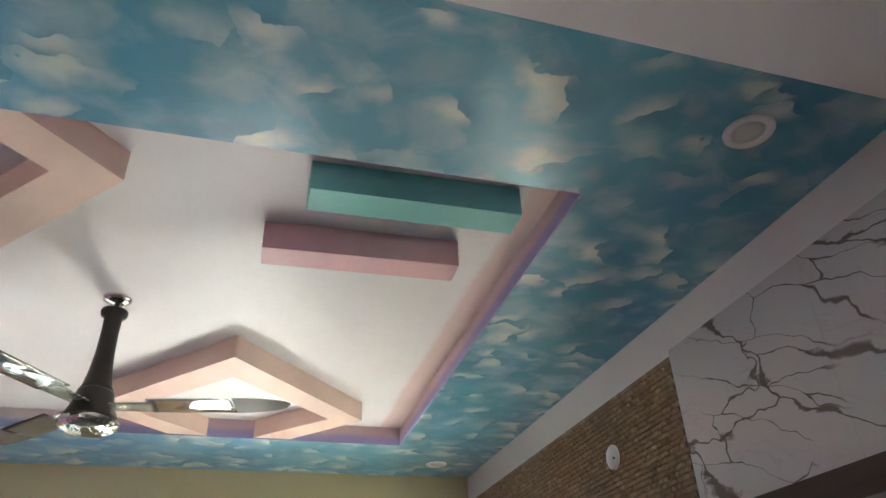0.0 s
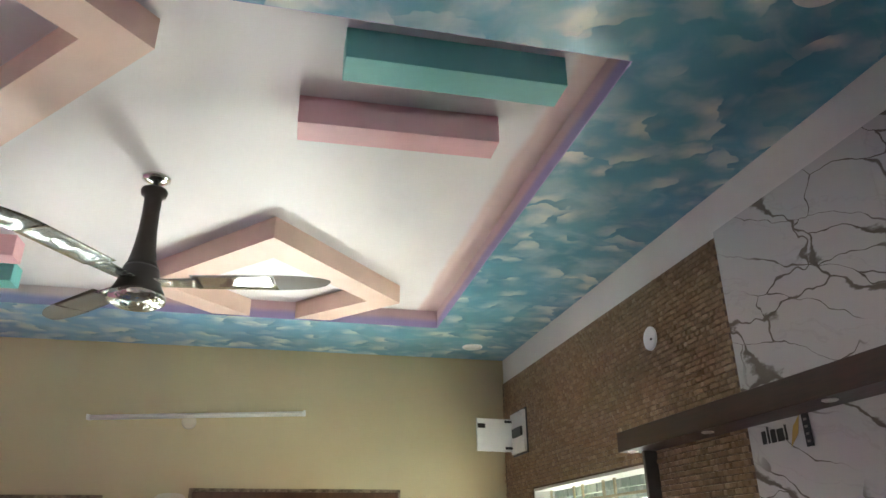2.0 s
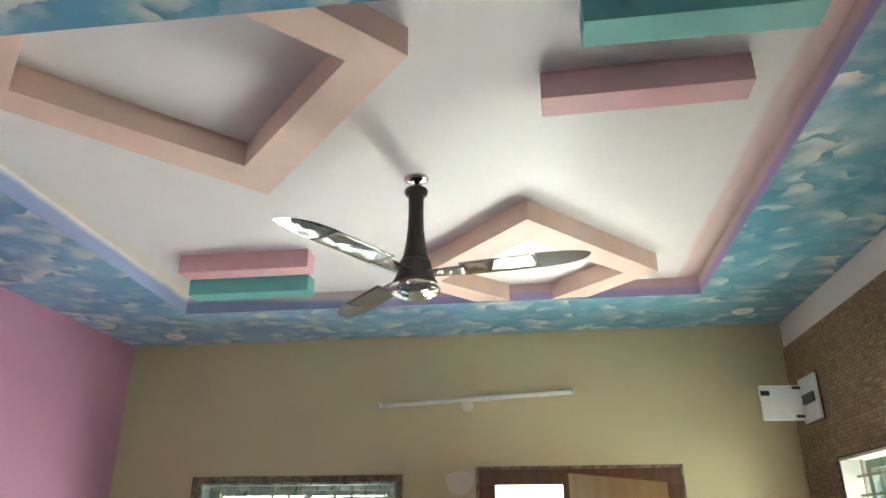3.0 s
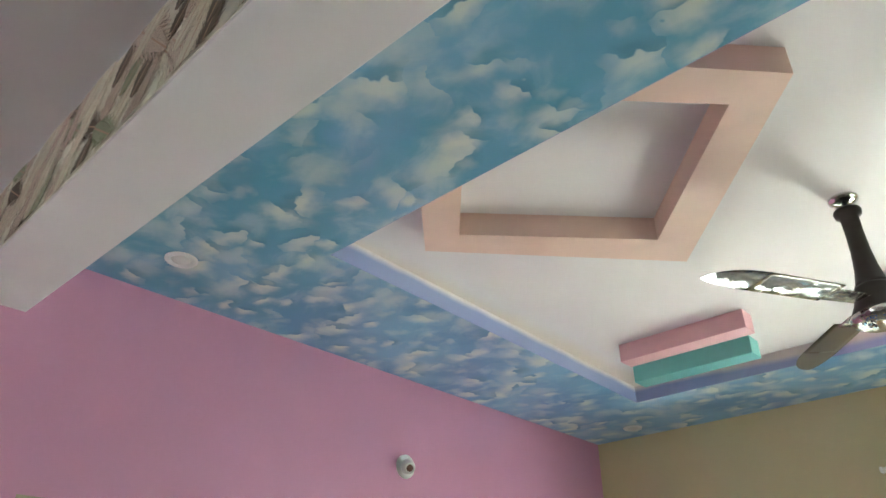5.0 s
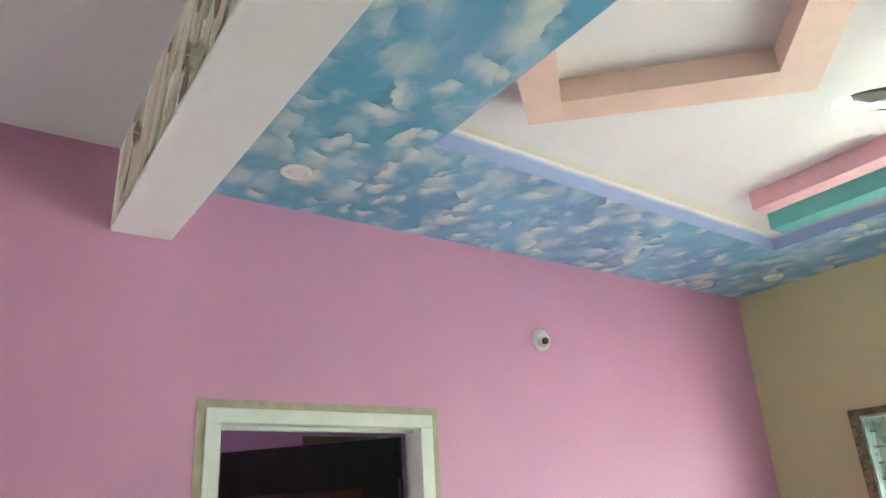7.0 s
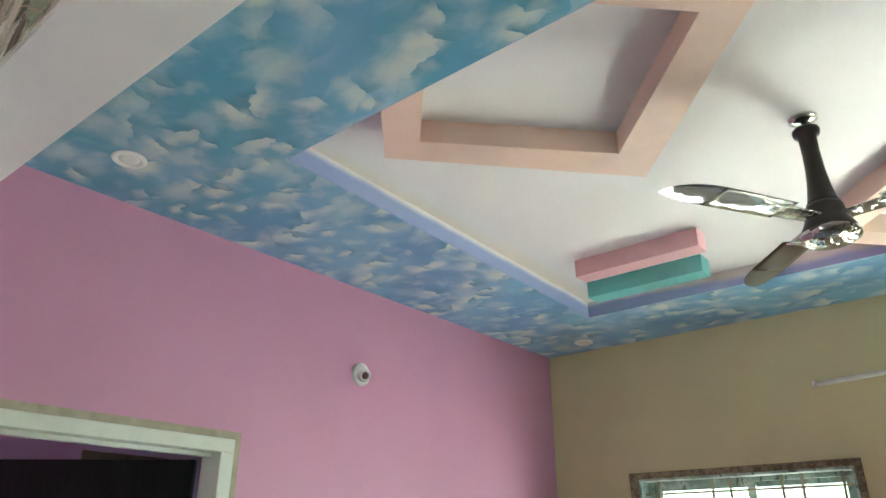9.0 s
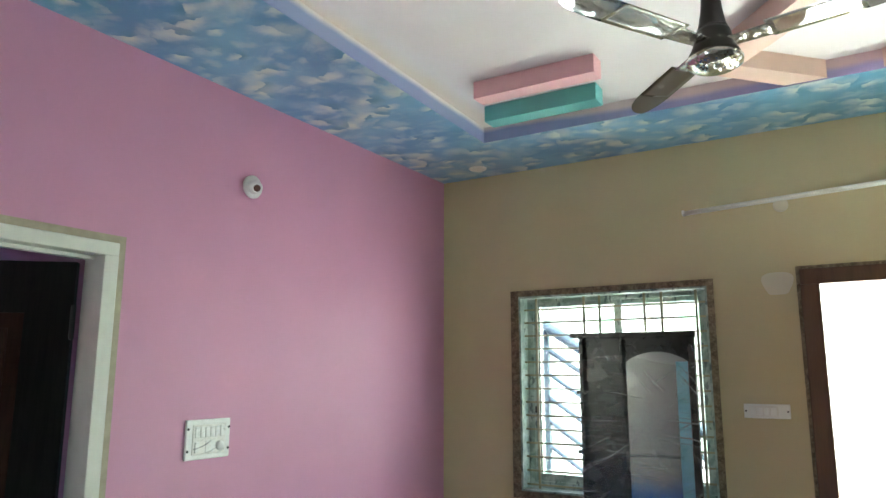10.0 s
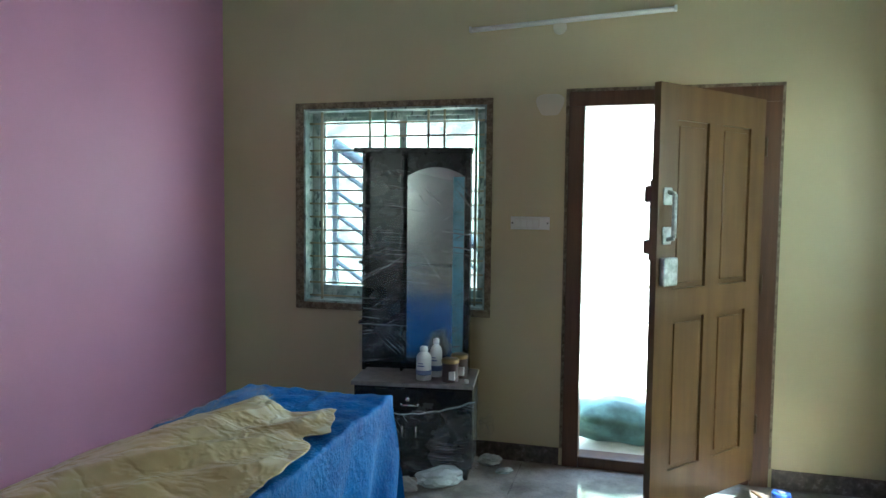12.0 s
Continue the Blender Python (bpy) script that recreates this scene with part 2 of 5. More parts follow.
def granite_floor():
    n = Nodes("polished_granite_floor", 0.09)
    p = n.place()
    g = n.noise(p, 3.0, 6, 0.65)
    s = n.noise(p, 90, 2, 0.6)
    c = n.mix(n.smooth(g, 0.35, 0.68), (0.17, 0.145, 0.125), (0.36, 0.32, 0.28))
    n.color(n.mix(n.math("MULTIPLY", n.smooth(s, 0.55, 0.7), 0.5), c, (0.10, 0.085, 0.075)))
    n.put(n.b.inputs["Roughness"], n.math("MULTIPLY_ADD", g, 0.14, 0.03))
    return n.m


def glass_mat(name, tint=(0.9, 0.97, 0.95)):
    n = Nodes(name, 0.02)
    n.color(tint)
    n.b.inputs["Transmission Weight"].default_value = 1.0
    n.b.inputs["IOR"].default_value = 1.45
    return n.m


def cling_mat():
    """Clear stretch film, pulled into fine fanned streaks."""
    n = Nodes("clear_stretch_film", 0.15)
    p = n.local()
    x, y, z = n.xyz(p)
    bend = n.math("MULTIPLY", n.math("SUBTRACT", n.noise(p, 2.2, 2), 0.5), 0.5)
    glint = 0.0
    for k, slope in enumerate((0.10, -0.55, 1.3)):
        c = n.t.nodes.new("ShaderNodeCombineXYZ")
        across = n.math("ADD", n.math("MULTIPLY_ADD", x, slope, z), n.math("MULTIPLY", bend, 0.35))
        n.put(c.inputs[0], n.math("MULTIPLY", x, 1.6))
        n.put(c.inputs[1], n.math("MULTIPLY", across, 95.0 - 18 * k))
        c.inputs[2].default_value = 3.1 * k
        streak = n.smooth(n.noise(c.outputs[0], 1.0, 3, 0.6), 0.50, 0.70)
        patch = n.smooth(n.noise(n.vec("ADD", p, (k, 2 * k, 5 * k)), 4.5, 2), 0.40 + 0.05 * k, 0.62)
        glint = n.math("MAXIMUM", glint, n.math("MULTIPLY", streak, patch))
    n.color((0.85, 0.88, 0.90))
    n.put(n.b.inputs["Alpha"], n.math("MULTIPLY_ADD", glint, 0.34, 0.025))
    n.bump(glint, 0.5, 0.01)
    return n.m


def tarp_mat():
    n = Nodes("blue_tarpaulin", 0.55, 0, 0.12)
    p = n.local()
    big = n.noise(p, 5, 5, 0.65)
    fine = n.noise(p, 60, 3, 0.6)
    c = n.mix(n.smooth(big, 0.3, 0.7), (0.006, 0.070, 0.27), (0.020, 0.165, 0.50))
    n.color(c)
    n.bump(n.math("MULTIPLY_ADD", fine, 0.3, n.math("ABSOLUTE", n.math("SUBTRACT", big, 0.5))), 0.7, 0.03)
    return n.m


def sheet_mat():
    n = Nodes("gold_brown_plastic_sheet", 0.33)
    p = n.local()
    big = n.noise(p, 4, 4, 0.6)
    n.color(n.mix(n.smooth(big, 0.3, 0.7), (0.40, 0.28, 0.125), (0.56, 0.43, 0.235)))
    crease = n.math("ABSOLUTE", n.math("SUBTRACT", n.noise(n.vec("ADD", p, n.vec("SCALE", n.noise(p, 3, 2, 0.5, True), s=0.2)), 7, 3, 0.55), 0.5))
    n.bump(n.math("MULTIPLY_ADD", n.noise(p, 26, 3, 0.6), 0.12, n.smooth(crease, 0.0, 0.10)), 0.32, 0.018)
    return n.m


def foil_mat():
    """Crumpled clear wrapping on bright metal."""
    n = Nodes("chrome_in_wrapping", 0.10, 1.0)
    p = n.local()
    n.color((0.56, 0.55, 0.50))
    n.bump(n.noise(p, 22, 2, 0.6), 0.7, 0.02)
    return n.m


def blade_mat():
    """Polished blade under taut clear film that ripples a little."""
    n = Nodes("filmed_blade_metal", 0.04, 1.0)
    p = n.local()
    n.color((0.70, 0.70, 0.66))
    n.bump(n.noise(n.vec("MULTIPLY", p, (1.0, 0.6, 1.0)), 5, 2, 0.5), 0.16, 0.05)
    return n.m


def tape_mat():
    """Window profile under printed protective film."""
    n = Nodes("window_profile_with_film", 0.35)
    p = n.place()
    a = n.noise(p, 11, 3, 0.6)
    b = n.noise(n.vec("MULTIPLY", p, (1, 1, 0.45)), 34, 2, 0.5)
    c = n.mix(n.smooth(a, 0.4, 0.62), (0.24, 0.31, 0.28), (0.46, 0.53, 0.49))
    n.color(n.mix(n.math("MULTIPLY", n.smooth(b, 0.60, 0.68), 0.75), c, (0.06, 0.08, 0.09)))
    return n.m


def border_mat():
    n = Nodes("raw_plaster_border", 0.8)
    p = n.place()
    a = n.noise(p, 30, 4, 0.65)
    b = n.noise(p, 120, 3, 0.6)
    c = n.mix(n.smooth(a, 0.35, 0.65), (0.115, 0.085, 0.050), (0.25, 0.195, 0.125))
    n.color(n.mix(n.math("MULTIPLY", n.smooth(b, 0.5, 0.7), 0.4), c, (0.36, 0.31, 0.22)))
    n.bump(a, 0.6, 0.006)
    return n.m


def feather_mat(name, base, tip, lines):
    n = Nodes(name, 0.6)
    x, y, z = n.xyz(n.local())
    ax = n.math("ABSOLUTE", z)
    barbs = n.math("SINE", n.math("MULTIPLY", n.math("ADD", n.math("MULTIPLY", x, 1.0), n.math("MULTIPLY", ax, -1.5)), 560.0))
    f = n.math("MULTIPLY_ADD", barbs, 0.25, n.noise(n.local(), 22, 3))
    c = n.mix(n.smooth(f, 0.3, 0.75), base, tip)
    n.color(n.mix(n.smooth(ax, 0.003, 0.0012), n.mix(n.math("MULTIPLY", n.smooth(barbs, 0.15, 0.75), lines), c, (0.11, 0.065, 0.045)), (0.46, 0.29, 0.20)))
    return n.m


def glow_backdrop():
    """Glowing backdrop for the overexposed garden outside: pale sky light with leaf shade."""
    n = Nodes("glowing_garden_backdrop", 1.0)
    p = n.place()
    a = n.noise(p, 2.6, 5, 0.7)
    x, y, z = n.xyz(p)
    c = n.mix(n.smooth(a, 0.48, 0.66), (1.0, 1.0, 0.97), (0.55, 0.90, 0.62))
    # the sheet itself glows, in place of daylight on a real garden
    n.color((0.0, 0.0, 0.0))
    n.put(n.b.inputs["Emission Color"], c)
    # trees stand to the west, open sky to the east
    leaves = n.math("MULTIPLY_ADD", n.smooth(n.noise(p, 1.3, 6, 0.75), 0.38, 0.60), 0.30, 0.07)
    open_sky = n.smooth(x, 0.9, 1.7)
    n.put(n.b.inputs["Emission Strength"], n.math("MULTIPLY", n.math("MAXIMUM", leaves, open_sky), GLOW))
    return n.m


M_PINK = paint("pink_wall_paint", (0.54, 0.255, 0.385), 0.50, 0.05, 0.9, 0.06, 0.35)
M_CREAM = paint("cream_wall_paint", (0.500, 0.426, 0.252), 0.45, 0.06, 0.9)
M_WHITE = paint("white_ceiling_paint", (0.78, 0.75, 0.75), 0.5, 0.04, 1.2)
M_OFFWHITE = paint("off_white_paint", (0.72, 0.70, 0.66), 0.5, 0.04, 1.2)
M_GREY = paint("grey_white_paint", (0.62, 0.60, 0.59), 0.55, 0.05, 1.0)
M_SKY = sky_paint()
M_RECESS = recess_paint()
M_TRAY = tray_paint()
M_PEACH = paint("peach_moulding_paint", (0.76, 0.55, 0.46), 0.45, 0.06, 4)
M_ROSE = paint("rose_moulding_paint", (0.74, 0.42, 0.45), 0.45, 0.06, 4)
M_TEAL = paint("teal_moulding_paint", (0.16, 0.50, 0.47), 0.45, 0.06, 4)
M_MARBLE = marble_mat()
M_BRICK = brick_mat()
M_GROUT = plain("dark_brown_grout", (0.11, 0.07, 0.045), 0.8)
M_FLOOR = granite_floor()
M_SKIRT = plain("dark_granite_skirting", (0.10, 0.08, 0.07), 0.25, 0, 0.35, 30)
M_DARKWOOD = wood("dark_walnut_laminate", (0.022, 0.010, 0.007), (0.055, 0.022, 0.014), 0.38, 1)
M_TEAK = wood("varnished_teak", (0.105, 0.056, 0.022), (0.150, 0.084, 0.034), 0.36, 2, 0.35, 0.08, 0.012)
M_TEAKFRAME = wood("teak_frame", (0.070, 0.030, 0.014), (0.125, 0.058, 0.026), 0.42, 2, 0.4, 0.15, 0.03)
M_BLACKDOOR = wood("black_stained_door", (0.005, 0.006, 0.006), (0.012, 0.012, 0.011), 0.5, 2)
M_BROWNPANEL = wood("dark_brown_door_panel", (0.016, 0.007, 0.005), (0.034, 0.014, 0.009), 0.5, 2)
for dull in (M_BLACKDOOR, M_BROWNPANEL):
    dull.node_tree.nodes["Principled BSDF"].inputs["Specular IOR Level"].default_value = 0.12
M_ORNAMENT = plain("bronze_brown_ornament", (0.20, 0.11, 0.05), 0.4)
M_FRAMEWHITE = plain("white_primed_door_frame", (0.62, 0.62, 0.56), 0.5, 0, 0.05, 9)
M_OLIVE = plain("olive_masking_border", (0.36, 0.31, 0.22), 0.7, 0, 0.15, 14)
M_PLASTIC = plain("white_plastic", (0.72, 0.72, 0.70), 0.3, 0, 0.04)
M_FITTING = plain("cream_light_fitting", (0.80, 0.79, 0.76), 0.35, 0, 0.05)
M_DARK = plain("black_plastic", (0.02, 0.02, 0.022), 0.4)
M_FANBODY = plain("dark_brown_fan_enamel", (0.030, 0.025, 0.022), 0.35, 0.2)
M_CHROME = plain("polished_blade_metal", (0.66, 0.66, 0.61), 0.04, 1.0, 0.05, 5)
M_BLADE = blade_mat()
M_BRONZE = plain("bronze_brown_blade", (0.075, 0.048, 0.024), 0.45, 0.0, 0.1, 5, 0.25)
M_FOIL = foil_mat()
M_WRAPPED = plain("metal_in_cloudy_wrapping", (0.50, 0.51, 0.49), 0.32, 0.5, 0.35, 30)
M_PROFILE = tape_mat()
M_BORDER = border_mat()
M_GLASS = glass_mat("window_glass")
M_GRILLE = plain("cream_painted_grille", (0.34, 0.30, 0.20), 0.5, 0, 0.2)
M_CABINET = plain("black_laminate", (0.016, 0.014, 0.014), 0.25, 0, 0.3, 8)
M_CABTOP = plain("grey_dusty_top", (0.20, 0.18, 0.165), 0.5, 0, 0.25, 20)
M_FILM = cling_mat()
M_MIRROR = plain("mirror_silver", (0.42, 0.43, 0.43), 0.16, 1.0, 0.02)
M_BLUEFILM = plain("pale_blue_protective_film", (0.22, 0.50, 0.60), 0.3)
M_TARP = tarp_mat()
M_SHEET = sheet_mat()
M_GREENSACK = plain("dark_green_printed_sack", (0.13, 0.24, 0.22), 0.5, 0, 0.5, 5)
M_LIGHTBLUE = plain("turquoise_wall_paint", (0.15, 0.55, 0.60), 0.5)
M_PATCH = paint("filler_patch_paint", (0.60, 0.55, 0.44), 0.6)
M_PANELEDGE = plain("grey_brown_panel_edge", (0.11, 0.10, 0.085), 0.45)
M_PORCH = plain("pale_porch_floor", (0.68, 0.66, 0.61), 0.5)
M_STAIRRAIL = plain("blue_grey_stair_steel", (0.014, 0.025, 0.038), 0.7)
M_BOTTLE = plain("milky_bottle_plastic", (0.70, 0.70, 0.68), 0.35, 0, 0.05)
M_LABEL = plain("blue_grey_bottle_print", (0.12, 0.16, 0.30), 0.4)
M_JAR = plain("dark_maroon_tin", (0.060, 0.036, 0.032), 0.35)
M_LID = plain("brass_coloured_lid", (0.34, 0.26, 0.12), 0.35, 0.7)
M_BAG = plain("translucent_plastic_bag", (0.50, 0.55, 0.54), 0.25, 0, 0.2, 9)
M_BAG.node_tree.nodes["Principled BSDF"].inputs["Alpha"].default_value = 0.72
M_BLUETAPE = plain("blue_masking_tape", (0.02, 0.07, 0.36), 0.5)
M_SOCKET = plain("dark_brown_bulb_socket", (0.10, 0.035, 0.025), 0.5)
M_BRASS = plain("aged_brass", (0.45, 0.36, 0.18), 0.35, 0.9)
M_INK = plain("black_print", (0.02, 0.02, 0.02), 0.5)
M_GOLDPRINT = plain("gold_print", (0.45, 0.30, 0.06), 0.45)
M_GLOW = glow_backdrop()
F_CREAM = feather_mat("cream_feather_print", (0.70, 0.65, 0.50), (0.84, 0.80, 0.66), 0.55)
F_PINK = feather_mat("pinkish_feather_print", (0.70, 0.56, 0.46), (0.82, 0.72, 0.60), 0.95)
F_BROWN = feather_mat("brown_feather_print", (0.050, 0.036, 0.024), (0.20, 0.14, 0.085), 0.8)
F_GREEN = feather_mat("grey_green_feather_print", (0.20, 0.25, 0.14), (0.46, 0.49, 0.33), 0.5)
F_PALE = plain("pale_feather_ground", (0.80, 0.77, 0.66), 0.6)


# ---- mesh helpers ----
def mesh_of(name, bm, material, smooth=False):
    me = bpy.data.meshes.new(name)
    bmesh.ops.recalc_face_normals(bm, faces=bm.faces[:])
    for f in bm.faces:
        f.smooth = smooth
    bm.to_mesh(me)
    bm.free()
    me.materials.append(material)
    return me


def part(name, bm, material, parent=None, label="", smooth=False):
    ob = new(name, mesh_of(name, bm, material, smooth))
    if parent is not None:
        ob.parent = parent
    if label:
        ob["label"] = label
    return ob


def thing(name, m, label, category, group="", kind=""):
    ob = new(name)
    ob.empty_display_size = 0.05
    ob.matrix_world = m
    return tagged(ob, label, category, group, kind)


def setting(name, bm, material, label, category, smooth=False):
    return tagged(part(name, bm, material, None, "", smooth), label, category, "", "structure")


def add_box(bm, x0, x1, y0, y1, z0, z1, bevel=0.0):
    m = Matrix.LocRotScale(((x0 + x1) / 2, (y0 + y1) / 2, (z0 + z1) / 2), None, (abs(x1 - x0), abs(y1 - y0), abs(z1 - z0)))
    vs = bmesh.ops.create_cube(bm, size=1.0, matrix=m)["verts"]
    if bevel:
        es = list({e for v in vs for e in v.link_edges})
        bmesh.ops.bevel(bm, geom=es, offset=bevel, segments=2, affect="EDGES", profile=0.5)
    return bm


def box(x0, x1, y0, y1, z0, z1, bevel=0.0):
    return add_box(bmesh.new(), x0, x1, y0, y1, z0, z1, bevel)


def boxes(*rows, bevel=0.0):
    bm = bmesh.new()
    for r in rows:
        add_box(bm, *r, bevel=bevel)
    return bm


def lathe(profile, steps=40, bm=None):
    """A turned shape from (radius, height) pairs, round z."""
    bm = bm or bmesh.new()
    rings = []
    for r, h in profile:
        rings.append([bm.verts.new((max(r, 1e-4) * math.cos(2 * math.pi * i / steps), max(r, 1e-4) * math.sin(2 * math.pi * i / steps), h)) for i in range(steps)])
    for a, b in zip(rings, rings[1:]):
        for i in range(steps):
            bm.faces.new((a[i], a[(i + 1) % steps], b[(i + 1) % steps], b[i]))
    bm.faces.new(rings[0][::-1])
    bm.faces.new(rings[-1])
    return bm


def prism(outline, z0, z1, bevel=0.0):
    """A flat outline in x, y pulled up from z0 to z1."""
    bm = bmesh.new()
    f = bm.faces.new([bm.verts.new((x, y, z0)) for x, y in outline])
    g = bmesh.ops.extrude_face_region(bm, geom=[f])
    bmesh.ops.translate(bm, verts=[v for v in g["geom"] if isinstance(v, bmesh.types.BMVert)], vec=(0, 0, z1 - z0))
    if bevel:
        bmesh.ops.bevel(bm, geom=bm.edges[:], offset=bevel, segments=1, affect="EDGES")
    return bm


def tube(points, radius, steps=8, bm=None):
    """A round bar along the points."""
    bm = bm or bmesh.new()
    for a, b in zip(points, points[1:]):
        a, b = Vector(a), Vector(b)
        m = Matrix.Translation((a + b) / 2) @ (b - a).to_track_quat("Z", "Y").to_matrix().to_4x4()
        bmesh.ops.create_cone(bm, cap_ends=True, segments=steps, radius1=radius, radius2=radius, depth=(b - a).length, matrix=m)
    return bm


def sheet(nx, ny, fn, thick=0.0):
    """A draped sheet: fn(u, v) gives its points for u, v from 0 to 1."""
    bm = bmesh.new()
    g = [[bm.verts.new(fn(i / nx, j / ny)) for j in range(ny + 1)] for i in range(nx + 1)]
    for i in range(nx):
        for j in range(ny):
            bm.faces.new((g[i][j], g[i + 1][j], g[i + 1][j + 1], g[i][j + 1]))
    if thick:
        bmesh.ops.recalc_face_normals(bm, faces=bm.faces[:])
        bmesh.ops.solidify(bm, geom=bm.faces[:], thickness=thick)
    return bm


W, H, TOP = 3.94, 2.915, 3.008     # room width, mural height, height of the tray
T = 0.2                           # wall thickness

# ---- floor: polished slabs with dark strips ----
floor = setting("floor", box(-0.0, W, BACK, 0.0, -0.12, -0.006), M_SKIRT, "polished brown granite floor", "floor")
slab_me = {}
for j in range(7):
    for i in range(4):
        x0, x1 = i * W / 4, (i + 1) * W / 4
        y1 = -j * 1.06 - (0.0 if j == 0 else 0.0)
        y0 = max(BACK, y1 - 1.06)
        key = (round(x1 - x0, 3), round(y1 - y0, 3))
        if key not in slab_me:
            slab_me[key] = mesh_of("slab", box(0.001, key[0] - 0.001, 0.001, key[1] - 0.001, -0.006, 0.0), M_FLOOR)
        s = new("slab", slab_me[key])
        s.location = (x0, y0, 0)
        s.parent = floor
strip = part("dark_strip", boxes((0.4, W - 0.02, -0.78, -0.70, 0.0, 0.004), (0.4, W - 0.02, -1.84, -1.76, 0.0, 0.004)), M_SKIRT, floor, "dark granite inlay strip")

# ---- walls ----
WIN = (0.568, 1.728, 0.879, 2.076)       # far window: x0, x1, z0, z1
DOOR = (2.235, 3.255, 0.0, 2.095)      # far doorway
wall_north = setting("wall_north", boxes(
    (-T, WIN[0], 0, T, 0, 3.2), (WIN[0], WIN[1], 0, T, 0, WIN[2]), (WIN[0], WIN[1], 0, T, WIN[3], 3.2),
    (WIN[1], DOOR[0], 0, T, 0, 3.2), (DOOR[0], DOOR[1], 0, T, DOOR[3], 3.2), (DOOR[1], W + T, 0, T, 0, 3.2)),
    M_CREAM, "cream painted wall with a window and the front door", "wall")
part("paint_patch", prism([(2.09 + 0.075 * math.cos(a) * (1 + 0.15 * math.sin(3 * a)), 2.065 + 0.075 * math.sin(a) * (1 + 0.2 * math.cos(2 * a))) for a in [k * math.pi / 12 for k in range(24)]], 0, 0.0015),
     M_PATCH, wall_north, "pale patch of filler").matrix_world = Matrix(((1, 0, 0, 0), (0, 0, -1, 0), (0, 1, 0, 0), (0, 0, 0, 1)))

PD = (-3.375, -2.49, 0.0, 2.06)        # doorway in the pink wall: y0, y1, z0, z1
wall_west = setting("wall_west", boxes(
    (-0.14, 0, BACK - T, PD[0], 0, 3.2), (-0.14, 0, PD[0], PD[1], PD[3], 3.2), (-0.14, 0, PD[1], 0, 0, 3.2)),
    M_PINK, "pink painted wall with a satin sheen", "wall")

RW = (-1.66, -0.46, 0.95, 2.125)       # side window: y0, y1, z0, z1
wall_east = setting("wall_east", boxes(
    (W, W + T, BACK - T, RW[0], 0, 3.2), (W, W + T, RW[0], RW[1], 0, RW[2]), (W, W + T, RW[0], RW[1], RW[3], 3.2), (W, W + T, RW[1], 0, 0, 3.2)),
    M_OFFWHITE, "off-white wall clad with brown mosaic and marble", "wall")
# this wall is out of view; its opening is assumed, to let light in
wall_south = setting("wall_south", boxes((-0.14, 0.3, BACK - T, BACK, 0, 3.2), (0.9, W + T, BACK - T, BACK, 0, 3.2), (0.3, 0.9, BACK - T, BACK, 0, 1.2), (0.3, 0.9, BACK - T, BACK, 2.0, 3.2)), M_GREY, "plain grey-white wall with a small assumed window opening", "wall")

# ---- ceilings ----
BEAM = (-3.775, -3.565, 2.69)
R = (0.69, 3.38, -2.866, -0.617)       # tray: x0, x1, y0, y1
RC = ((0.738, -2.872), (3.363, -2.857), (3.388, -0.608), (0.660, -0.633))   # its corners, not quite square
ceiling = setting("ceiling", boxes((-0.14, W + T, -3.62, T, TOP, TOP + 0.1)), M_TRAY, "white recessed tray of the false ceiling", "ceiling")


def mural_ring():
    """The border round the tray: four slabs that meet at the corners."""
    bm = bmesh.new()
    outer = ((0.0, -3.49), (W, -3.49), (W, 0.0), (0.0, 0.0))
    rings = [[bm.verts.new((x, y, z)) for x, y in loop] for loop in (outer, RC) for z in (H, TOP - 0.001)]
    lo, lt, hi, ht = rings
    for k in range(4):
        m = (k + 1) % 4
        bm.faces.new((lo[k], lo[m], hi[m], hi[k]))
        bm.faces.new((lt[k], lt[m], ht[m], ht[k]))
        bm.faces.new((lo[k], lo[m], lt[m], lt[k]))
        bm.faces.new((hi[k], hi[m], ht[m], ht[k]))
    return bm


mural = setting("ceiling_mural_panel", mural_ring(), M_SKY, "false ceiling border painted as blue sky with white clouds", "ceiling")
tray_mid = Vector(((R[0] + R[1]) / 2, (R[2] + R[3]) / 2))
for k in range(4):
    (ax, ay), (bx, by) = RC[k], RC[(k + 1) % 4]
    inner = [Vector(c) + (tray_mid - Vector(c)).normalized() * 0.004 for c in (RC[(k + 1) % 4], RC[k])]
    part("recess_side", prism([(ax, ay), (bx, by)] + [tuple(c) for c in inner], H + 0.001, TOP - 0.001), M_RECESS, mural, "lilac and dusty pink side of the tray")
ceiling_near = setting("ceiling_near", box(-0.14, W + T, BACK - T, BEAM[0], 3.02, 3.14), M_GREY, "plain grey-white ceiling", "ceiling")
beam = setting("ceiling_beam", prism([(0.0, BEAM[0]), (W, BEAM[0]), (W, -3.492), (0.0, -3.567)], BEAM[2], 3.02, 0.003), M_WHITE, "white beam across the ceiling with a feather-print side", "beam")

# feather print on the near side of the beam, each feather a thin cut-out of its own
part("feather_ground", box(0.001, W - 0.001, BEAM[0] - 0.002, BEAM[0], BEAM[2] + 0.004, 3.018), F_PALE, beam, "pale printed paper")


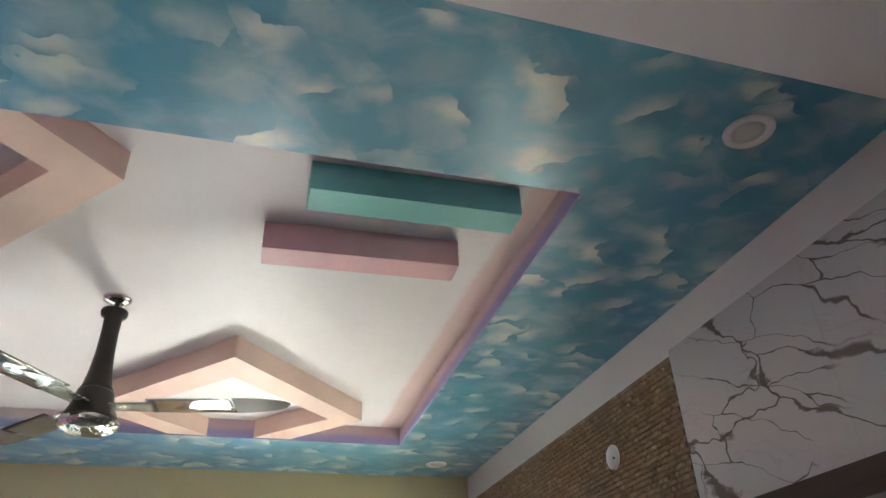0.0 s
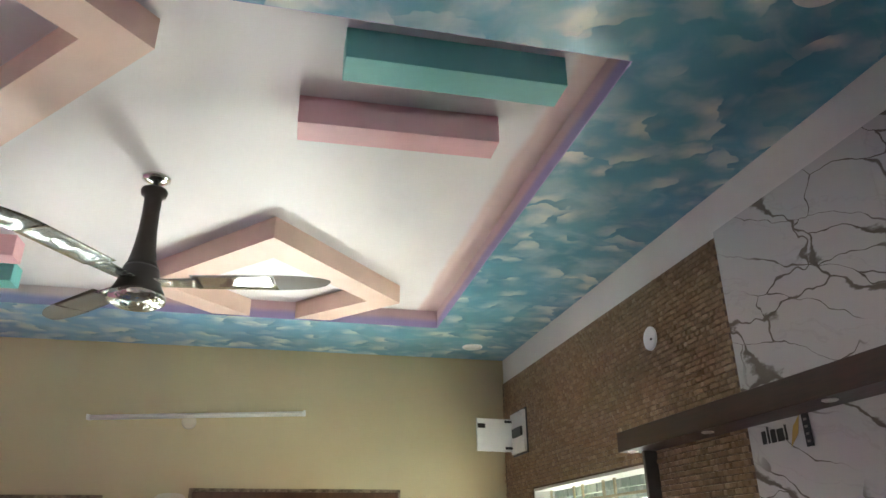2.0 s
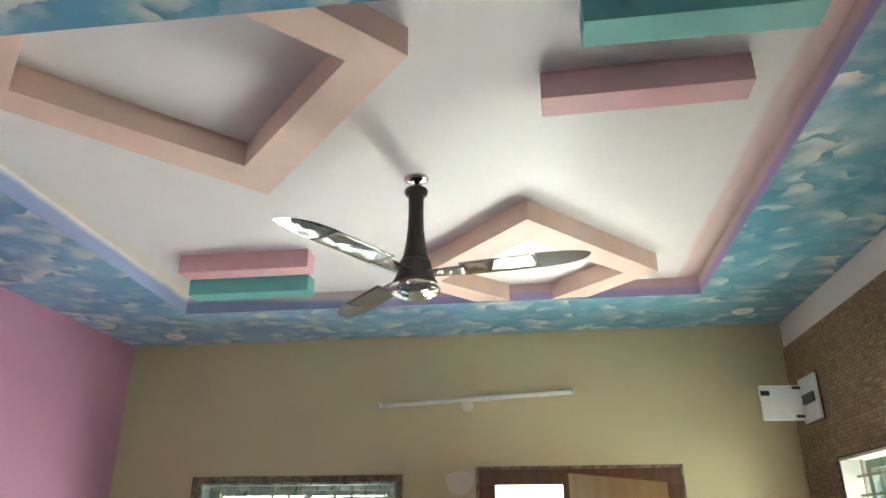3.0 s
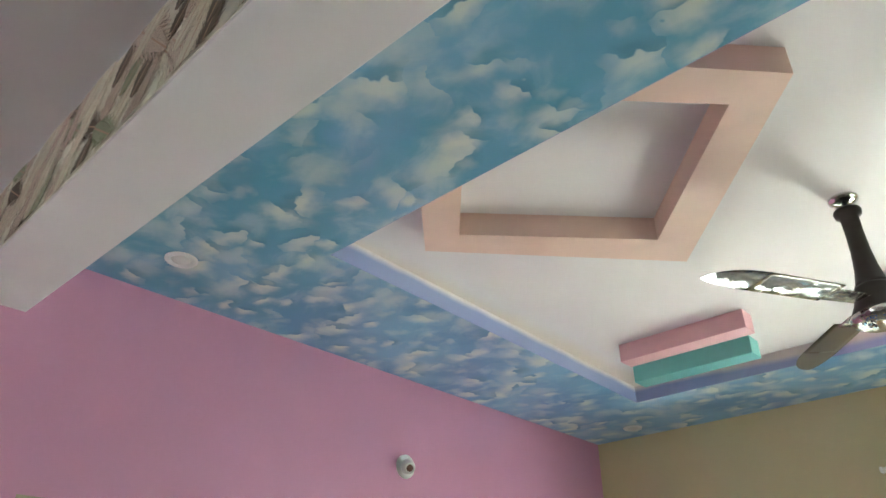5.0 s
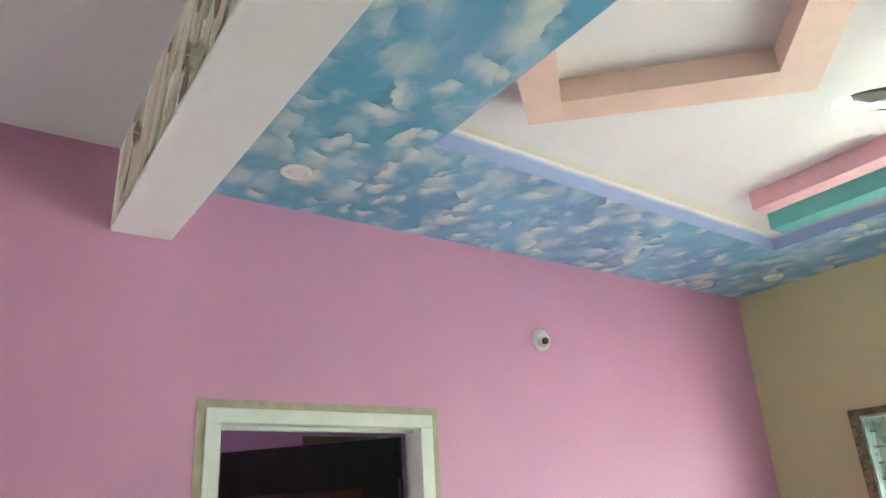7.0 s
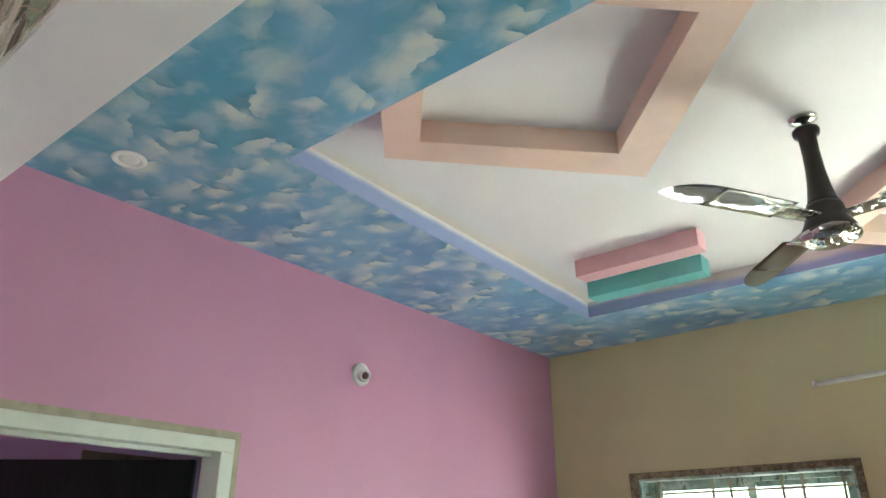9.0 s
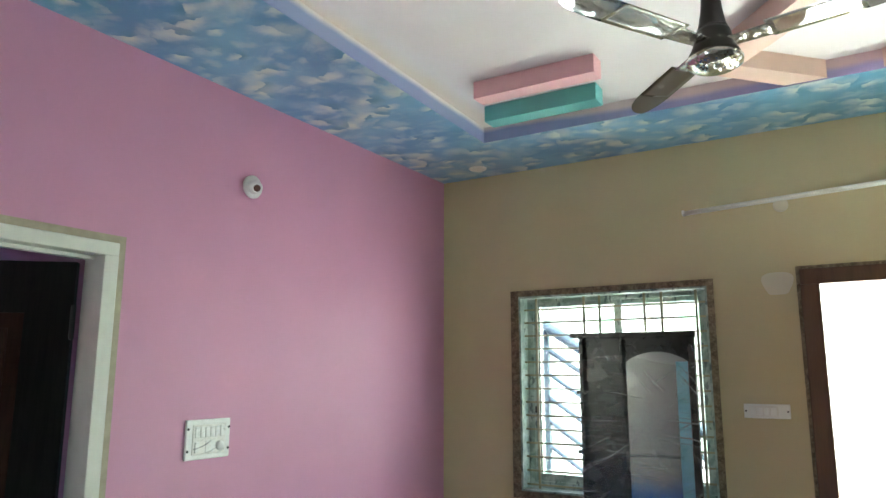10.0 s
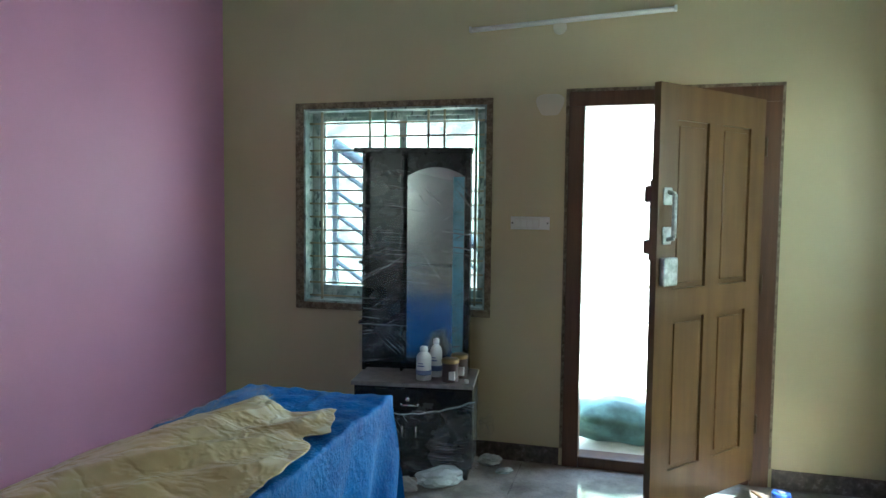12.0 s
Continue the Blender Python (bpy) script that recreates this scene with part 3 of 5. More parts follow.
def feather_mesh(length, width, material, m):
    """A feather lying in x, z with a combed edge, trimmed where it would run off the beam's side; m is its pose."""
    bm = bmesh.new()
    n = 22

    def half(u):
        return width * (math.sin(math.pi * min(1, u * 0.94 + 0.06)) ** 0.6) * (1 - 0.35 * u)
    up, dn = [], []
    for k in range(n + 1):
        u = k / n
        up.append(bm.verts.new(((u - 0.5) * length, 0, 0.55 * half(u))))
        dn.append(bm.verts.new(((u - 0.5) * length, 0, -0.55 * half(u))))
    for k in range(n):
        bm.faces.new((up[k], up[k + 1], dn[k + 1], dn[k]))
    # free barbs along both edges, swept back to a point
    pitch = length / n
    for k in range(1, n):
        for s in (-1, 1):
            w, x = half(k / n), (k / n - 0.5) * length
            z0, z1 = 0.56 * w, w * (1.0 + 0.16 * math.sin(k * 2.4 + s))
            bm.faces.new([bm.verts.new(v) for v in ((x, 0, s * z0), (x + 0.68 * pitch, 0, s * z0), (x + 0.9 * pitch + 0.5 * (z1 - z0), 0, s * (z0 + 0.7 * (z1 - z0))), (x + 0.8 * (z1 - z0) + 0.5 * pitch, 0, s * z1))][::s])
    inv = m.inverted()
    for z, sign in ((BEAM[2] + 0.006, -1), (3.014, 1)):
        bmesh.ops.bisect_plane(bm, geom=bm.verts[:] + bm.edges[:] + bm.faces[:], plane_co=inv @ Vector((0, 0, z)), plane_no=inv.to_3x3() @ Vector((0, 0, sign)), clear_outer=True)
    bmesh.ops.solidify(bm, geom=bm.faces[:], thickness=0.0005)
    return mesh_of("feather", bm, material)


rng = random.Random(5)
KINDS = ((0.30, 0.062, F_CREAM), (0.29, 0.070, F_PINK), (0.17, 0.052, F_BROWN), (0.28, 0.066, F_PINK), (0.30, 0.060, F_CREAM), (0.19, 0.052, F_GREEN))
count = 0
for step in range(34):
    for row in range(4):
        x = 0.13 + (W - 0.26) * (step + rng.random() * 0.8) / 34
        z = BEAM[2] + 0.03 + row * 0.09 + rng.uniform(-0.025, 0.025)
        a = rng.uniform(-66, -46) if (row + step) % 4 else rng.uniform(28, 50)
        m = pose(x, BEAM[0] - 0.003 - 0.0006 * (count % 11), z, 0, a, 0)
        f = new("feather", feather_mesh(*KINDS[(count * 5 + rng.randrange(2)) % 6], m))
        f.matrix_world = m
        f.parent = beam
        count += 1

# ---- raised mouldings in the tray ----
ZB = 2.920


def bar_moulding(x0, x1, y0, y1, material, label, tilt=0.0):
    ob = part("bar_moulding", box(-(x1 - x0) / 2, (x1 - x0) / 2, -(y1 - y0) / 2, (y1 - y0) / 2, ZB - TOP, 0, 0.002), material)
    ob.matrix_world = pose((x0 + x1) / 2, (y0 + y1) / 2, TOP, 0, 0, tilt)
    return tagged(ob, label, "ceiling moulding", "bars in the ceiling tray")


bar_moulding(2.694, 3.252, -2.726, -2.63, M_TEAL, "teal plaster bar raised on the white ceiling", -0.5)
bar_moulding(2.595, 3.164, -2.428, -2.333, M_ROSE, "rose pink plaster bar raised on the white ceiling", -1.5)
bar_moulding(0.925, 1.542, -1.238, -1.14, M_ROSE, "rose pink plaster bar raised on the white ceiling")
bar_moulding(0.822, 1.442, -0.928, -0.822, M_TEAL, "teal plaster bar raised on the white ceiling")


def clip(poly, y, keep_above):
    out = []
    for (x0, y0), (x1, y1) in zip(poly, poly[1:] + poly[:1]):
        a, b = ((y0 >= y) == keep_above) or y0 == y, ((y1 >= y) == keep_above) or y1 == y
        if a:
            out.append((x0, y0))
        if a != b:
            t = (y - y0) / (y1 - y0)
            out.append((x0 + t * (x1 - x0), y))
    return out


def diamond_moulding(cx, cy, ox, oy, ix, iy, cut, above, label):
    """A diamond frame cut off where it meets the tray's side: four mitred limbs in one mesh."""
    o = [(cx, cy + oy), (cx + ox, cy), (cx, cy - oy), (cx - ox, cy)]
    i = [(cx, cy + iy), (cx + ix, cy), (cx, cy - iy), (cx - ix, cy)]
    bm = bmesh.new()
    for k in range(4):
        q = clip([o[k], o[(k + 1) % 4], i[(k + 1) % 4], i[k]], cut, above)
        if len(q) < 3:
            continue
        f = bm.faces.new([bm.verts.new((x, y, ZB)) for x, y in q])
        g = bmesh.ops.extrude_face_region(bm, geom=[f])
        bmesh.ops.translate(bm, verts=[v for v in g["geom"] if isinstance(v, bmesh.types.BMVert)], vec=(0, 0, TOP - ZB))
    bmesh.ops.remove_doubles(bm, verts=bm.verts[:], dist=0.0005)
    inner = [f for f in bm.faces if len({round(v.co.z, 3) for v in f.verts}) == 2 and len([1 for e in f.edges if len(e.link_faces) > 2]) >= 3]
    bmesh.ops.delete(bm, geom=inner, context="FACES_ONLY")
    return tagged(part("diamond_moulding", bm, M_PEACH), label, "ceiling moulding", "diamonds in the ceiling tray")


diamond_moulding(1.628, -2.655, 0.632, 0.700, 0.470, 0.490, R[2] + 0.004, True, "peach plaster diamond frame cut off by the tray's edge")
diamond_moulding(2.538, -0.96, 0.588, 0.660, 0.432, 0.455, R[3] - 0.004, False, "peach plaster diamond frame cut off by the tray's far edge")

# ---- downlights in the mural border ----
dl = thing("downlight", pose(0.322, -3.218, H), "round cream recessed downlight, switched off", "downlight", "ceiling downlights")
part("ring", lathe([(0.036, 0.0), (0.036, -0.004), (0.044, -0.008), (0.054, -0.008), (0.058, -0.003), (0.058, 0.001)]), M_FITTING, dl, "", True)
part("lens", lathe([(0.035, -0.0005), (0.034, -0.0045), (0.02, -0.006), (0.001, -0.0065)]), M_OFFWHITE, dl, "frosted off-white lens", True)
for x, y in ((3.632, -3.165), (3.668, -0.285), (0.385, -0.205)):
    copy_thing(dl, pose(x, y, H))

# ---- far window: border, profile, sashes, grille ----
x0, x1, z0, z1 = WIN
window_1 = thing("window_1", pose(0, 0, 0), "sliding window with film-covered frame and cream grille", "window", kind="structure")
bo = (0.514, 1.764, 0.836, 2.113)
part("border", boxes((bo[0], x0, -0.012, 0, bo[2], bo[3]), (x1, bo[1], -0.012, 0, bo[2], bo[3]), (x0, x1, -0.012, 0, z1, bo[3]), (x0, x1, -0.012, 0, bo[2], z0), bevel=0.002), M_BORDER, window_1, "rough unpainted plaster border")
part("lining", boxes((x0, x0 + 0.012, -0.004, 0.11, z0, z1), (x1 - 0.012, x1, -0.004, 0.11, z0, z1), (x0 + 0.012, x1 - 0.012, -0.004, 0.11, z1 - 0.012, z1), (x0 + 0.012, x1 - 0.012, -0.006, 0.11, z0, z0 + 0.012)), M_PROFILE, window_1, "grey-green filmed lining")
fx0, fx1, fz0, fz1 = x0 + 0.012, x1 - 0.012, z0 + 0.012, z1 - 0.012
part("window_frame", boxes((fx0, fx0 + 0.042, 0.10, 0.16, fz0, fz1), (fx1 - 0.022, fx1, 0.10, 0.16, fz0, fz1), (fx0 + 0.042, fx1 - 0.022, 0.10, 0.16, fz1 - 0.025, fz1), (fx0 + 0.042, fx1 - 0.022, 0.10, 0.16, fz0, fz0 + 0.04), bevel=0.003), M_PROFILE, window_1)
for a, b, yy in ((fx0 + 0.042, 1.203, 0.105), (1.150, fx1 - 0.022, 0.132)):
    s = part("sash", boxes((a, a + 0.043, yy, yy + 0.024, fz0 + 0.04, fz1 - 0.025), (b - 0.043, b, yy, yy + 0.024, fz0 + 0.04, fz1 - 0.025), (a + 0.043, b - 0.043, yy, yy + 0.024, fz1 - 0.053, fz1 - 0.025), (a + 0.043, b - 0.043, yy, yy + 0.024, fz0 + 0.04, fz0 + 0.085), bevel=0.002), M_PROFILE, window_1)
    pane = part("pane", box(a + 0.043, b - 0.043, yy + 0.009, yy + 0.013, fz0 + 0.085, fz1 - 0.053), M_GLASS, s)
    pane.visible_shadow = False
part("latch", box(0.628, 0.642, 0.086, 0.103, 1.345, 1.385, 0.003), M_DARK, window_1, "black latch")


def grille(parent, horizontal, a, b, z0, z1, depth, verticals, pitch):
    """Square bars: uprights, and rungs between them; along x or along y."""
    def bar(u0, u1, w0, w1):
        return (u0, u1, depth, depth + 0.008, w0, w1) if horizontal else (depth, depth + 0.008, u0, u1, w0, w1)
    for u in verticals:
        part("upright", box(*bar(u - 0.007, u + 0.007, z0, z1)), M_GRILLE, parent)
    z = z1 - 0.07
    while z > z0 + 0.02:
        part("rung", box(*bar(a, b, z - 0.0055, z + 0.0055)), M_GRILLE, parent)
        z -= pitch


g1 = thing("window_grille", pose(0, 0, 0), "cream-painted steel window grille with close rungs", "grille")
grille(g1, True, x0 + 0.013, x1 - 0.013, z0 + 0.013, z1 - 0.013, 0.05, (0.665, 0.985, 1.085, 1.36, 1.46, 1.655), 0.083)

# ---- side window ----
y0, y1, z0, z1 = RW
window_2 = thing("window_2", pose(0, 0, 0), "side window with bright sashes and a cream grille", "window", kind="structure")
part("window_frame", boxes((W + 0.10, W + 0.16, y0, y0 + 0.05, z0, z1), (W + 0.10, W + 0.16, y1 - 0.05, y1, z0, z1), (W + 0.10, W + 0.16, y0 + 0.05, y1 - 0.05, z1 - 0.05, z1), (W + 0.10, W + 0.16, y0 + 0.05, y1 - 0.05, z0, z0 + 0.05), bevel=0.003), M_PROFILE, window_2)
part("lining", boxes((W - 0.01, W + 0.10, y0, y0 + 0.012, z0, z1), (W - 0.01, W + 0.10, y0 + 0.012, y1 - 0.012, z1 - 0.012, z1), (W - 0.01, W + 0.10, y1 - 0.012, y1, z0, z1)), M_FRAMEWHITE, window_2, "pale reveal")
mid = (y0 + y1) / 2
for a, b, xx in ((y0 + 0.05, mid + 0.03, W + 0.105), (mid - 0.03, y1 - 0.05, W + 0.132)):
    s = part("sash", boxes((xx, xx + 0.024, a, a + 0.05, z0 + 0.05, z1 - 0.05), (xx, xx + 0.024, b - 0.05, b, z0 + 0.05, z1 - 0.05), (xx, xx + 0.024, a + 0.05, b - 0.05, z1 - 0.10, z1 - 0.05), (xx, xx + 0.024, a + 0.05, b - 0.05, z0 + 0.05, z0 + 0.1), bevel=0.002), M_PROFILE, window_2)
    pane = part("pane", box(xx + 0.009, xx + 0.013, a + 0.05, b - 0.05, z0 + 0.1, z1 - 0.10), M_GLASS, s)
    pane.visible_shadow = False
g2 = thing("window_grille", pose(0, 0, 0), "cream-painted steel grille in the side window", "grille")
grille(g2, False, y0 + 0.013, y1 - 0.013, z0 + 0.002, z1 - 0.013, W + 0.05, (-1.57, -1.26, -1.15, -0.93, -0.83, -0.54), 0.083)

# ---- front door ----
door_1 = thing("door_1", pose(0, 0, 0), "teak door frame with panelled door standing half open", "door", kind="structure")
dx0, dx1 = 2.198, 3.292
part("door_frame", boxes((dx0, 2.287, -0.014, 0.12, 0, 2.05), (3.198, dx1, -0.014, 0.12, 0, 2.05), (dx0, dx1, -0.014, 0.12, 2.05, 2.132), bevel=0.004), M_TEAKFRAME, door_1, "dark reddish-brown teak frame")
part("threshold", box(2.287, 3.198, -0.012, 0.12, 0, 0.065, 0.006), M_TEAKFRAME, door_1, "dark wooden sill")
part("plaster_edge", boxes((dx0 - 0.018, dx0, -0.004, 0, 0.1, 2.15), (dx1, dx1 + 0.014, -0.004, 0, 0.1, 2.15), (dx0, dx1, -0.004, 0, 2.132, 2.15)), M_BORDER, door_1, "rough plaster edge")

LEAF_W, LEAF_H = 0.865, 2.012
leaf = new("door_leaf", mesh_of("door_leaf", boxes(
    (-LEAF_W, -LEAF_W + 0.13, -0.018, 0.018, 0, LEAF_H), (-0.13, 0, -0.018, 0.018, 0, LEAF_H),
    (-LEAF_W + 0.13, -0.13, -0.018, 0.018, LEAF_H - 0.16, LEAF_H), (-LEAF_W + 0.13, -0.13, -0.018, 0.018, 0, 0.20),
    (-LEAF_W + 0.13, -0.13, -0.018, 0.018, 0.93, 1.07), (-LEAF_W / 2 - 0.055, -LEAF_W / 2 + 0.055, -0.0178, 0.0178, 0.20, LEAF_H - 0.16)), M_TEAK))
leaf.parent = door_1
leaf.matrix_world = pose(3.196, -0.012, 0.045, 0, 0, 51.0)
leaf["label"] = "varnished four-panel teak door leaf"
for a, b in ((-LEAF_W + 0.13, -LEAF_W / 2 - 0.055), (-LEAF_W / 2 + 0.055, -0.13)):
    for c, d in ((0.20, 0.93), (1.07, LEAF_H - 0.16)):
        p = part("panel", boxes((a, b, -0.006, 0.006, c, d), (a + 0.025, b - 0.025, -0.013, 0.013, c + 0.025, d - 0.025), bevel=0.004), M_TEAK, leaf)
hd = part("handle", tube([(-LEAF_W + 0.065, -0.018, 1.52), (-LEAF_W + 0.065, -0.06, 1.51), (-LEAF_W + 0.065, -0.06, 1.31), (-LEAF_W + 0.065, -0.018, 1.30)], 0.011), M_WRAPPED, leaf, "pull handle still in clear wrapping", True)
part("escutcheon", boxes((-LEAF_W + 0.035, -LEAF_W + 0.095, -0.026, -0.018, 1.46, 1.54), (-LEAF_W + 0.035, -LEAF_W + 0.095, -0.026, -0.018, 1.28, 1.36), bevel=0.006), M_WRAPPED, leaf)
part("lock", box(-LEAF_W + 0.02, -LEAF_W + 0.12, -0.05, -0.018, 1.09, 1.22, 0.008), M_WRAPPED, leaf, "rim lock in clear wrapping")
part("outer_handle", boxes((-LEAF_W + 0.02, -LEAF_W + 0.075, 0.018, 0.05, 1.20, 1.58), (-LEAF_W + 0.015, -LEAF_W + 0.08, 0.018, 0.075, 1.23, 1.30), (-LEAF_W + 0.015, -LEAF_W + 0.08, 0.018, 0.075, 1.47, 1.55), bevel=0.012), M_TEAKFRAME, leaf, "carved wooden outer handle")
for zz in (0.25, 1.0, 1.72):
    part("hinge", tube([(0.004, -0.024, zz), (0.004, -0.024, zz + 0.10)], 0.007), M_BRONZE, leaf)

# ---- skirting ----
skirt = setting("baseboard", boxes((0.0, 2.178, -0.012, 0, 0, 0.10), (3.31, W, -0.012, 0, 0, 0.10), (0, 0.012, -2.40, -0.012, 0, 0.10), (0, 0.012, BACK, -3.47, 0, 0.10), bevel=0.002), M_SKIRT, "dark granite skirting", "baseboard")

# ---- door in the pink wall ----
door_2 = thing("door_2", pose(0, 0, 0), "white frame with black carved door ajar", "door", kind="structure")
a0, a1, at = -3.40, -2.455, 2.088
part("masking_border", boxes((0, 0.003, a0 - 0.032, a0, 0, 2.118), (0, 0.003, a1, a1 + 0.03, 0, 2.118), (0, 0.003, a0, a1, at, 2.118)), M_OLIVE, door_2, "olive unpainted border")
part("door_frame", boxes((-0.12, 0.012, a0, -3.345, 0, 2.035), (-0.12, 0.012, -2.515, a1, 0, 2.035), (-0.12, 0.012, a0, a1, 2.035, at), bevel=0.004), M_FRAMEWHITE, door_2, "white primed frame, dusty")
part("stop", boxes((-0.085, -0.055, -3.345, -3.33, 0, 2.035), (-0.085, -0.055, -3.345, -2.515, 2.02, 2.035)), M_FRAMEWHITE, door_2)
lw = 0.86
leaf2 = new("door_leaf", mesh_of("door_leaf", boxes((-0.018, 0.018, -lw, 0, 0, 2.0), bevel=0.003), M_BLACKDOOR))
leaf2.parent = door_2
leaf2.matrix_world = pose(-0.125, -2.535, 0.012, 0, 0, -50)
leaf2["label"] = "black-stained door leaf with brown panel"
part("panel", boxes((0.018, 0.022, -lw + 0.15, -0.17, 0.25, 1.80), (0.022, 0.028, -lw + 0.20, -0.22, 0.30, 1.74), bevel=0.002), M_BROWNPANEL, leaf2, "dark brown raised panel")
orn = part("ornament", prism([(0.0, 0.125), (0.045, 0.058), (0.115, 0.0), (0.045, -0.058), (0.0, -0.125), (-0.045, -0.058), (-0.115, 0.0), (-0.045, 0.058)], 0, 0.007, 0.002), M_ORNAMENT, leaf2, "bronze-brown star ornament")
orn.matrix_basis = Matrix.Translation((0.028, -lw / 2 + 0.005, 1.53)) @ Matrix(((0, 0, 1, 0), (1, 0, 0, 0), (0, 1, 0, 0), (0, 0, 0, 1)))
stud = part("stud", lathe([(0.05, 0.0), (0.05, 0.012), (0.04, 0.014), (0.036, 0.008), (0.02, 0.022), (0.001, 0.026)], 4), M_BRASS, orn, "faceted brass stud")
stud.matrix_basis = pose(0, 0, 0.007)
for zz in (0.3, 1.70):
    part("hinge", tube([(0.02, 0.004, zz), (0.02, 0.004, zz + 0.13)], 0.010), M_DARK, leaf2)

# the room behind the pink wall
# the opening in the far wall is out of view, added for the lamp
back_room = setting("wall_back_room", boxes((-3.2, -3.1, -5.2, -4.8, 0, 3.1), (-3.2, -3.1, -3.8, -0.5, 0, 3.1), (-3.2, -3.1, -4.8, -3.8, 0, 1.0), (-3.2, -3.1, -4.8, -3.8, 2.1, 3.1), (-3.1, -0.14, -0.6, -0.5, 0, 3.1), (-3.1, -0.14, -5.2, -5.1, 0, 3.1)), M_PINK, "pale pink wall of the next room", "wall")
part("side_wall", box(-3.1, -0.141, -0.605, -0.601, 0, 3.1), M_LIGHTBLUE, back_room, "turquoise wall")
part("near_wall", box(-0.146, -0.142, -2.40, -0.6, 0, 3.1), M_LIGHTBLUE, back_room, "turquoise wall")
setting("ceiling_back_room", box(-3.2, -0.14, -5.2, -0.5, 3.0, 3.1), M_WHITE, "white ceiling of the next room", "ceiling")
setting("floor_back_room", box(-3.2, -0.0, -5.2, -0.5, -0.12, -0.004), M_FLOOR, "granite floor of the next room", "floor")
loft = thing("loft_shelf", pose(-3.1, -1.35, 2.06), "brown wooden loft shelf in the next room", "shelf")
part("board", box(0.0, 0.35, -0.35, 0.35, 0, 0.03, 0.003), M_TEAK, loft)
part("back_board", box(0.0, 0.02, -0.35, 0.35, 0.03, 0.32, 0.003), M_TEAK, loft)


# ================= things =================
# ---- ceiling fan ----
FAN = (2.143, -1.838)
fan = thing("ceiling_fan", pose(FAN[0], FAN[1], TOP), "dark brown ceiling fan with bright metal blades, at rest", "ceiling fan")
part("canopy", lathe([(0.046, 0.0), (0.046, -0.006), (0.03, -0.014), (0.012, -0.018)]), M_CHROME, fan, "bright ceiling plate", True)
part("hook", tube([(0, 0, -0.016), (0, 0, -0.045)], 0.009), M_DARK, fan)
part("stem", lathe([(0.040, -0.045), (0.043, -0.052), (0.040, -0.066), (0.028, -0.074), (0.027, -0.13), (0.029, -0.20), (0.035, -0.26), (0.044, -0.31), (0.052, -0.325)]), M_FANBODY, fan, "tapered dark brown stem cover", True)
part("motor", lathe([(0.052, -0.325), (0.056, -0.335), (0.060, -0.36), (0.068, -0.385), (0.080, -0.408), (0.083, -0.420)]), M_FANBODY, fan, "", True)
part("bottom_cap", lathe([(0.083, -0.418), (0.089, -0.426), (0.086, -0.440), (0.066, -0.452), (0.03, -0.458), (0.001, -0.459)]), M_FOIL, fan, "bright cap in clear wrapping", True)


PITCH = 0.03


def blade_mesh(u0, u1, w0, w1, rounded):
    """A cambered blade from radius u0 to u1 along x."""
    bm = bmesh.new()
    n, m = 16, 6
    rows = []
    for i in range(n + 1):
        u = u0 + (u1 - u0) * i / n
        w = w0 + (w1 - w0) * i / n
        # the end is rounded, drawn a little to one side
        e = (1 - math.sqrt(max(0.01, 1 - (i / n) ** 2.4))) if rounded else 0.0
        across = [w * (j / m * (1 - e) + 0.3 * e - 0.5) for j in range(m + 1)]
        rows.append([bm.verts.new((u, c, -0.003 * (1 - (2 * c / w) ** 2) - PITCH * c)) for c in across])
    for a, b in zip(rows, rows[1:]):
        for j in range(m):
            bm.faces.new((a[j], b[j], b[j + 1], a[j + 1]))
    bmesh.ops.solidify(bm, geom=bm.faces[:], thickness=0.002)
    return bm


# blades are alike; brown or bright colour stands in for what each reflects
for ang in FAN_ANGLES:
    arm = part("blade_arm", blade_mesh(0.055, 0.19, 0.07, 0.085, False), M_FOIL, fan, "blade bracket in clear wrapping", True)
    arm.matrix_basis = pose(0, 0, -0.376, 0, 0, ang)
    bl = part("blade", blade_mesh(0.17, 0.43, 0.118, 0.126, False), M_BRONZE if ang == FAN_ANGLES[1] else M_BLADE, fan, "brown-coloured metal blade" if ang == FAN_ANGLES[1] else "polished metal blade", True)
    bl.matrix_basis = pose(0, 0, -0.372, 0, 0, ang)
    part("blade_tip", blade_mesh(0.43, 0.605, 0.126, 0.118, True), M_BLADE if ang == FAN_ANGLES[2] else M_BRONZE, bl, "" if ang == FAN_ANGLES[2] else "brown-coloured blade tip", True)

# ---- tube light on the far wall ----
tube_l = thing("tube_light", pose(2.19, 0, 2.52, 0, -2.7, 0), "slim white tube light batten, switched off", "tube light")
part("batten", box(-0.565, 0.565, -0.022, 0, -0.006, 0.018, 0.003), M_PLASTIC, tube_l)
part("diffuser", tube([(-0.55, -0.028, 0.004), (0.55, -0.028, 0.004)], 0.010, 14), M_OFFWHITE, tube_l, "frosted white tube", True)
for s in (-1, 1):
    part("end_cap", box(s * 0.552, s * 0.566, -0.040, 0, -0.008, 0.020, 0.002), M_PLASTIC, tube_l)
rose = part("wire_cover", lathe([(0.038, 0), (0.038, 0.008), (0.03, 0.012), (0.001, 0.014)]), M_PATCH, tube_l, "round wire cover", True)
rose.matrix_basis = pose(-0.055, 0, -0.028, 90, 0, 0)

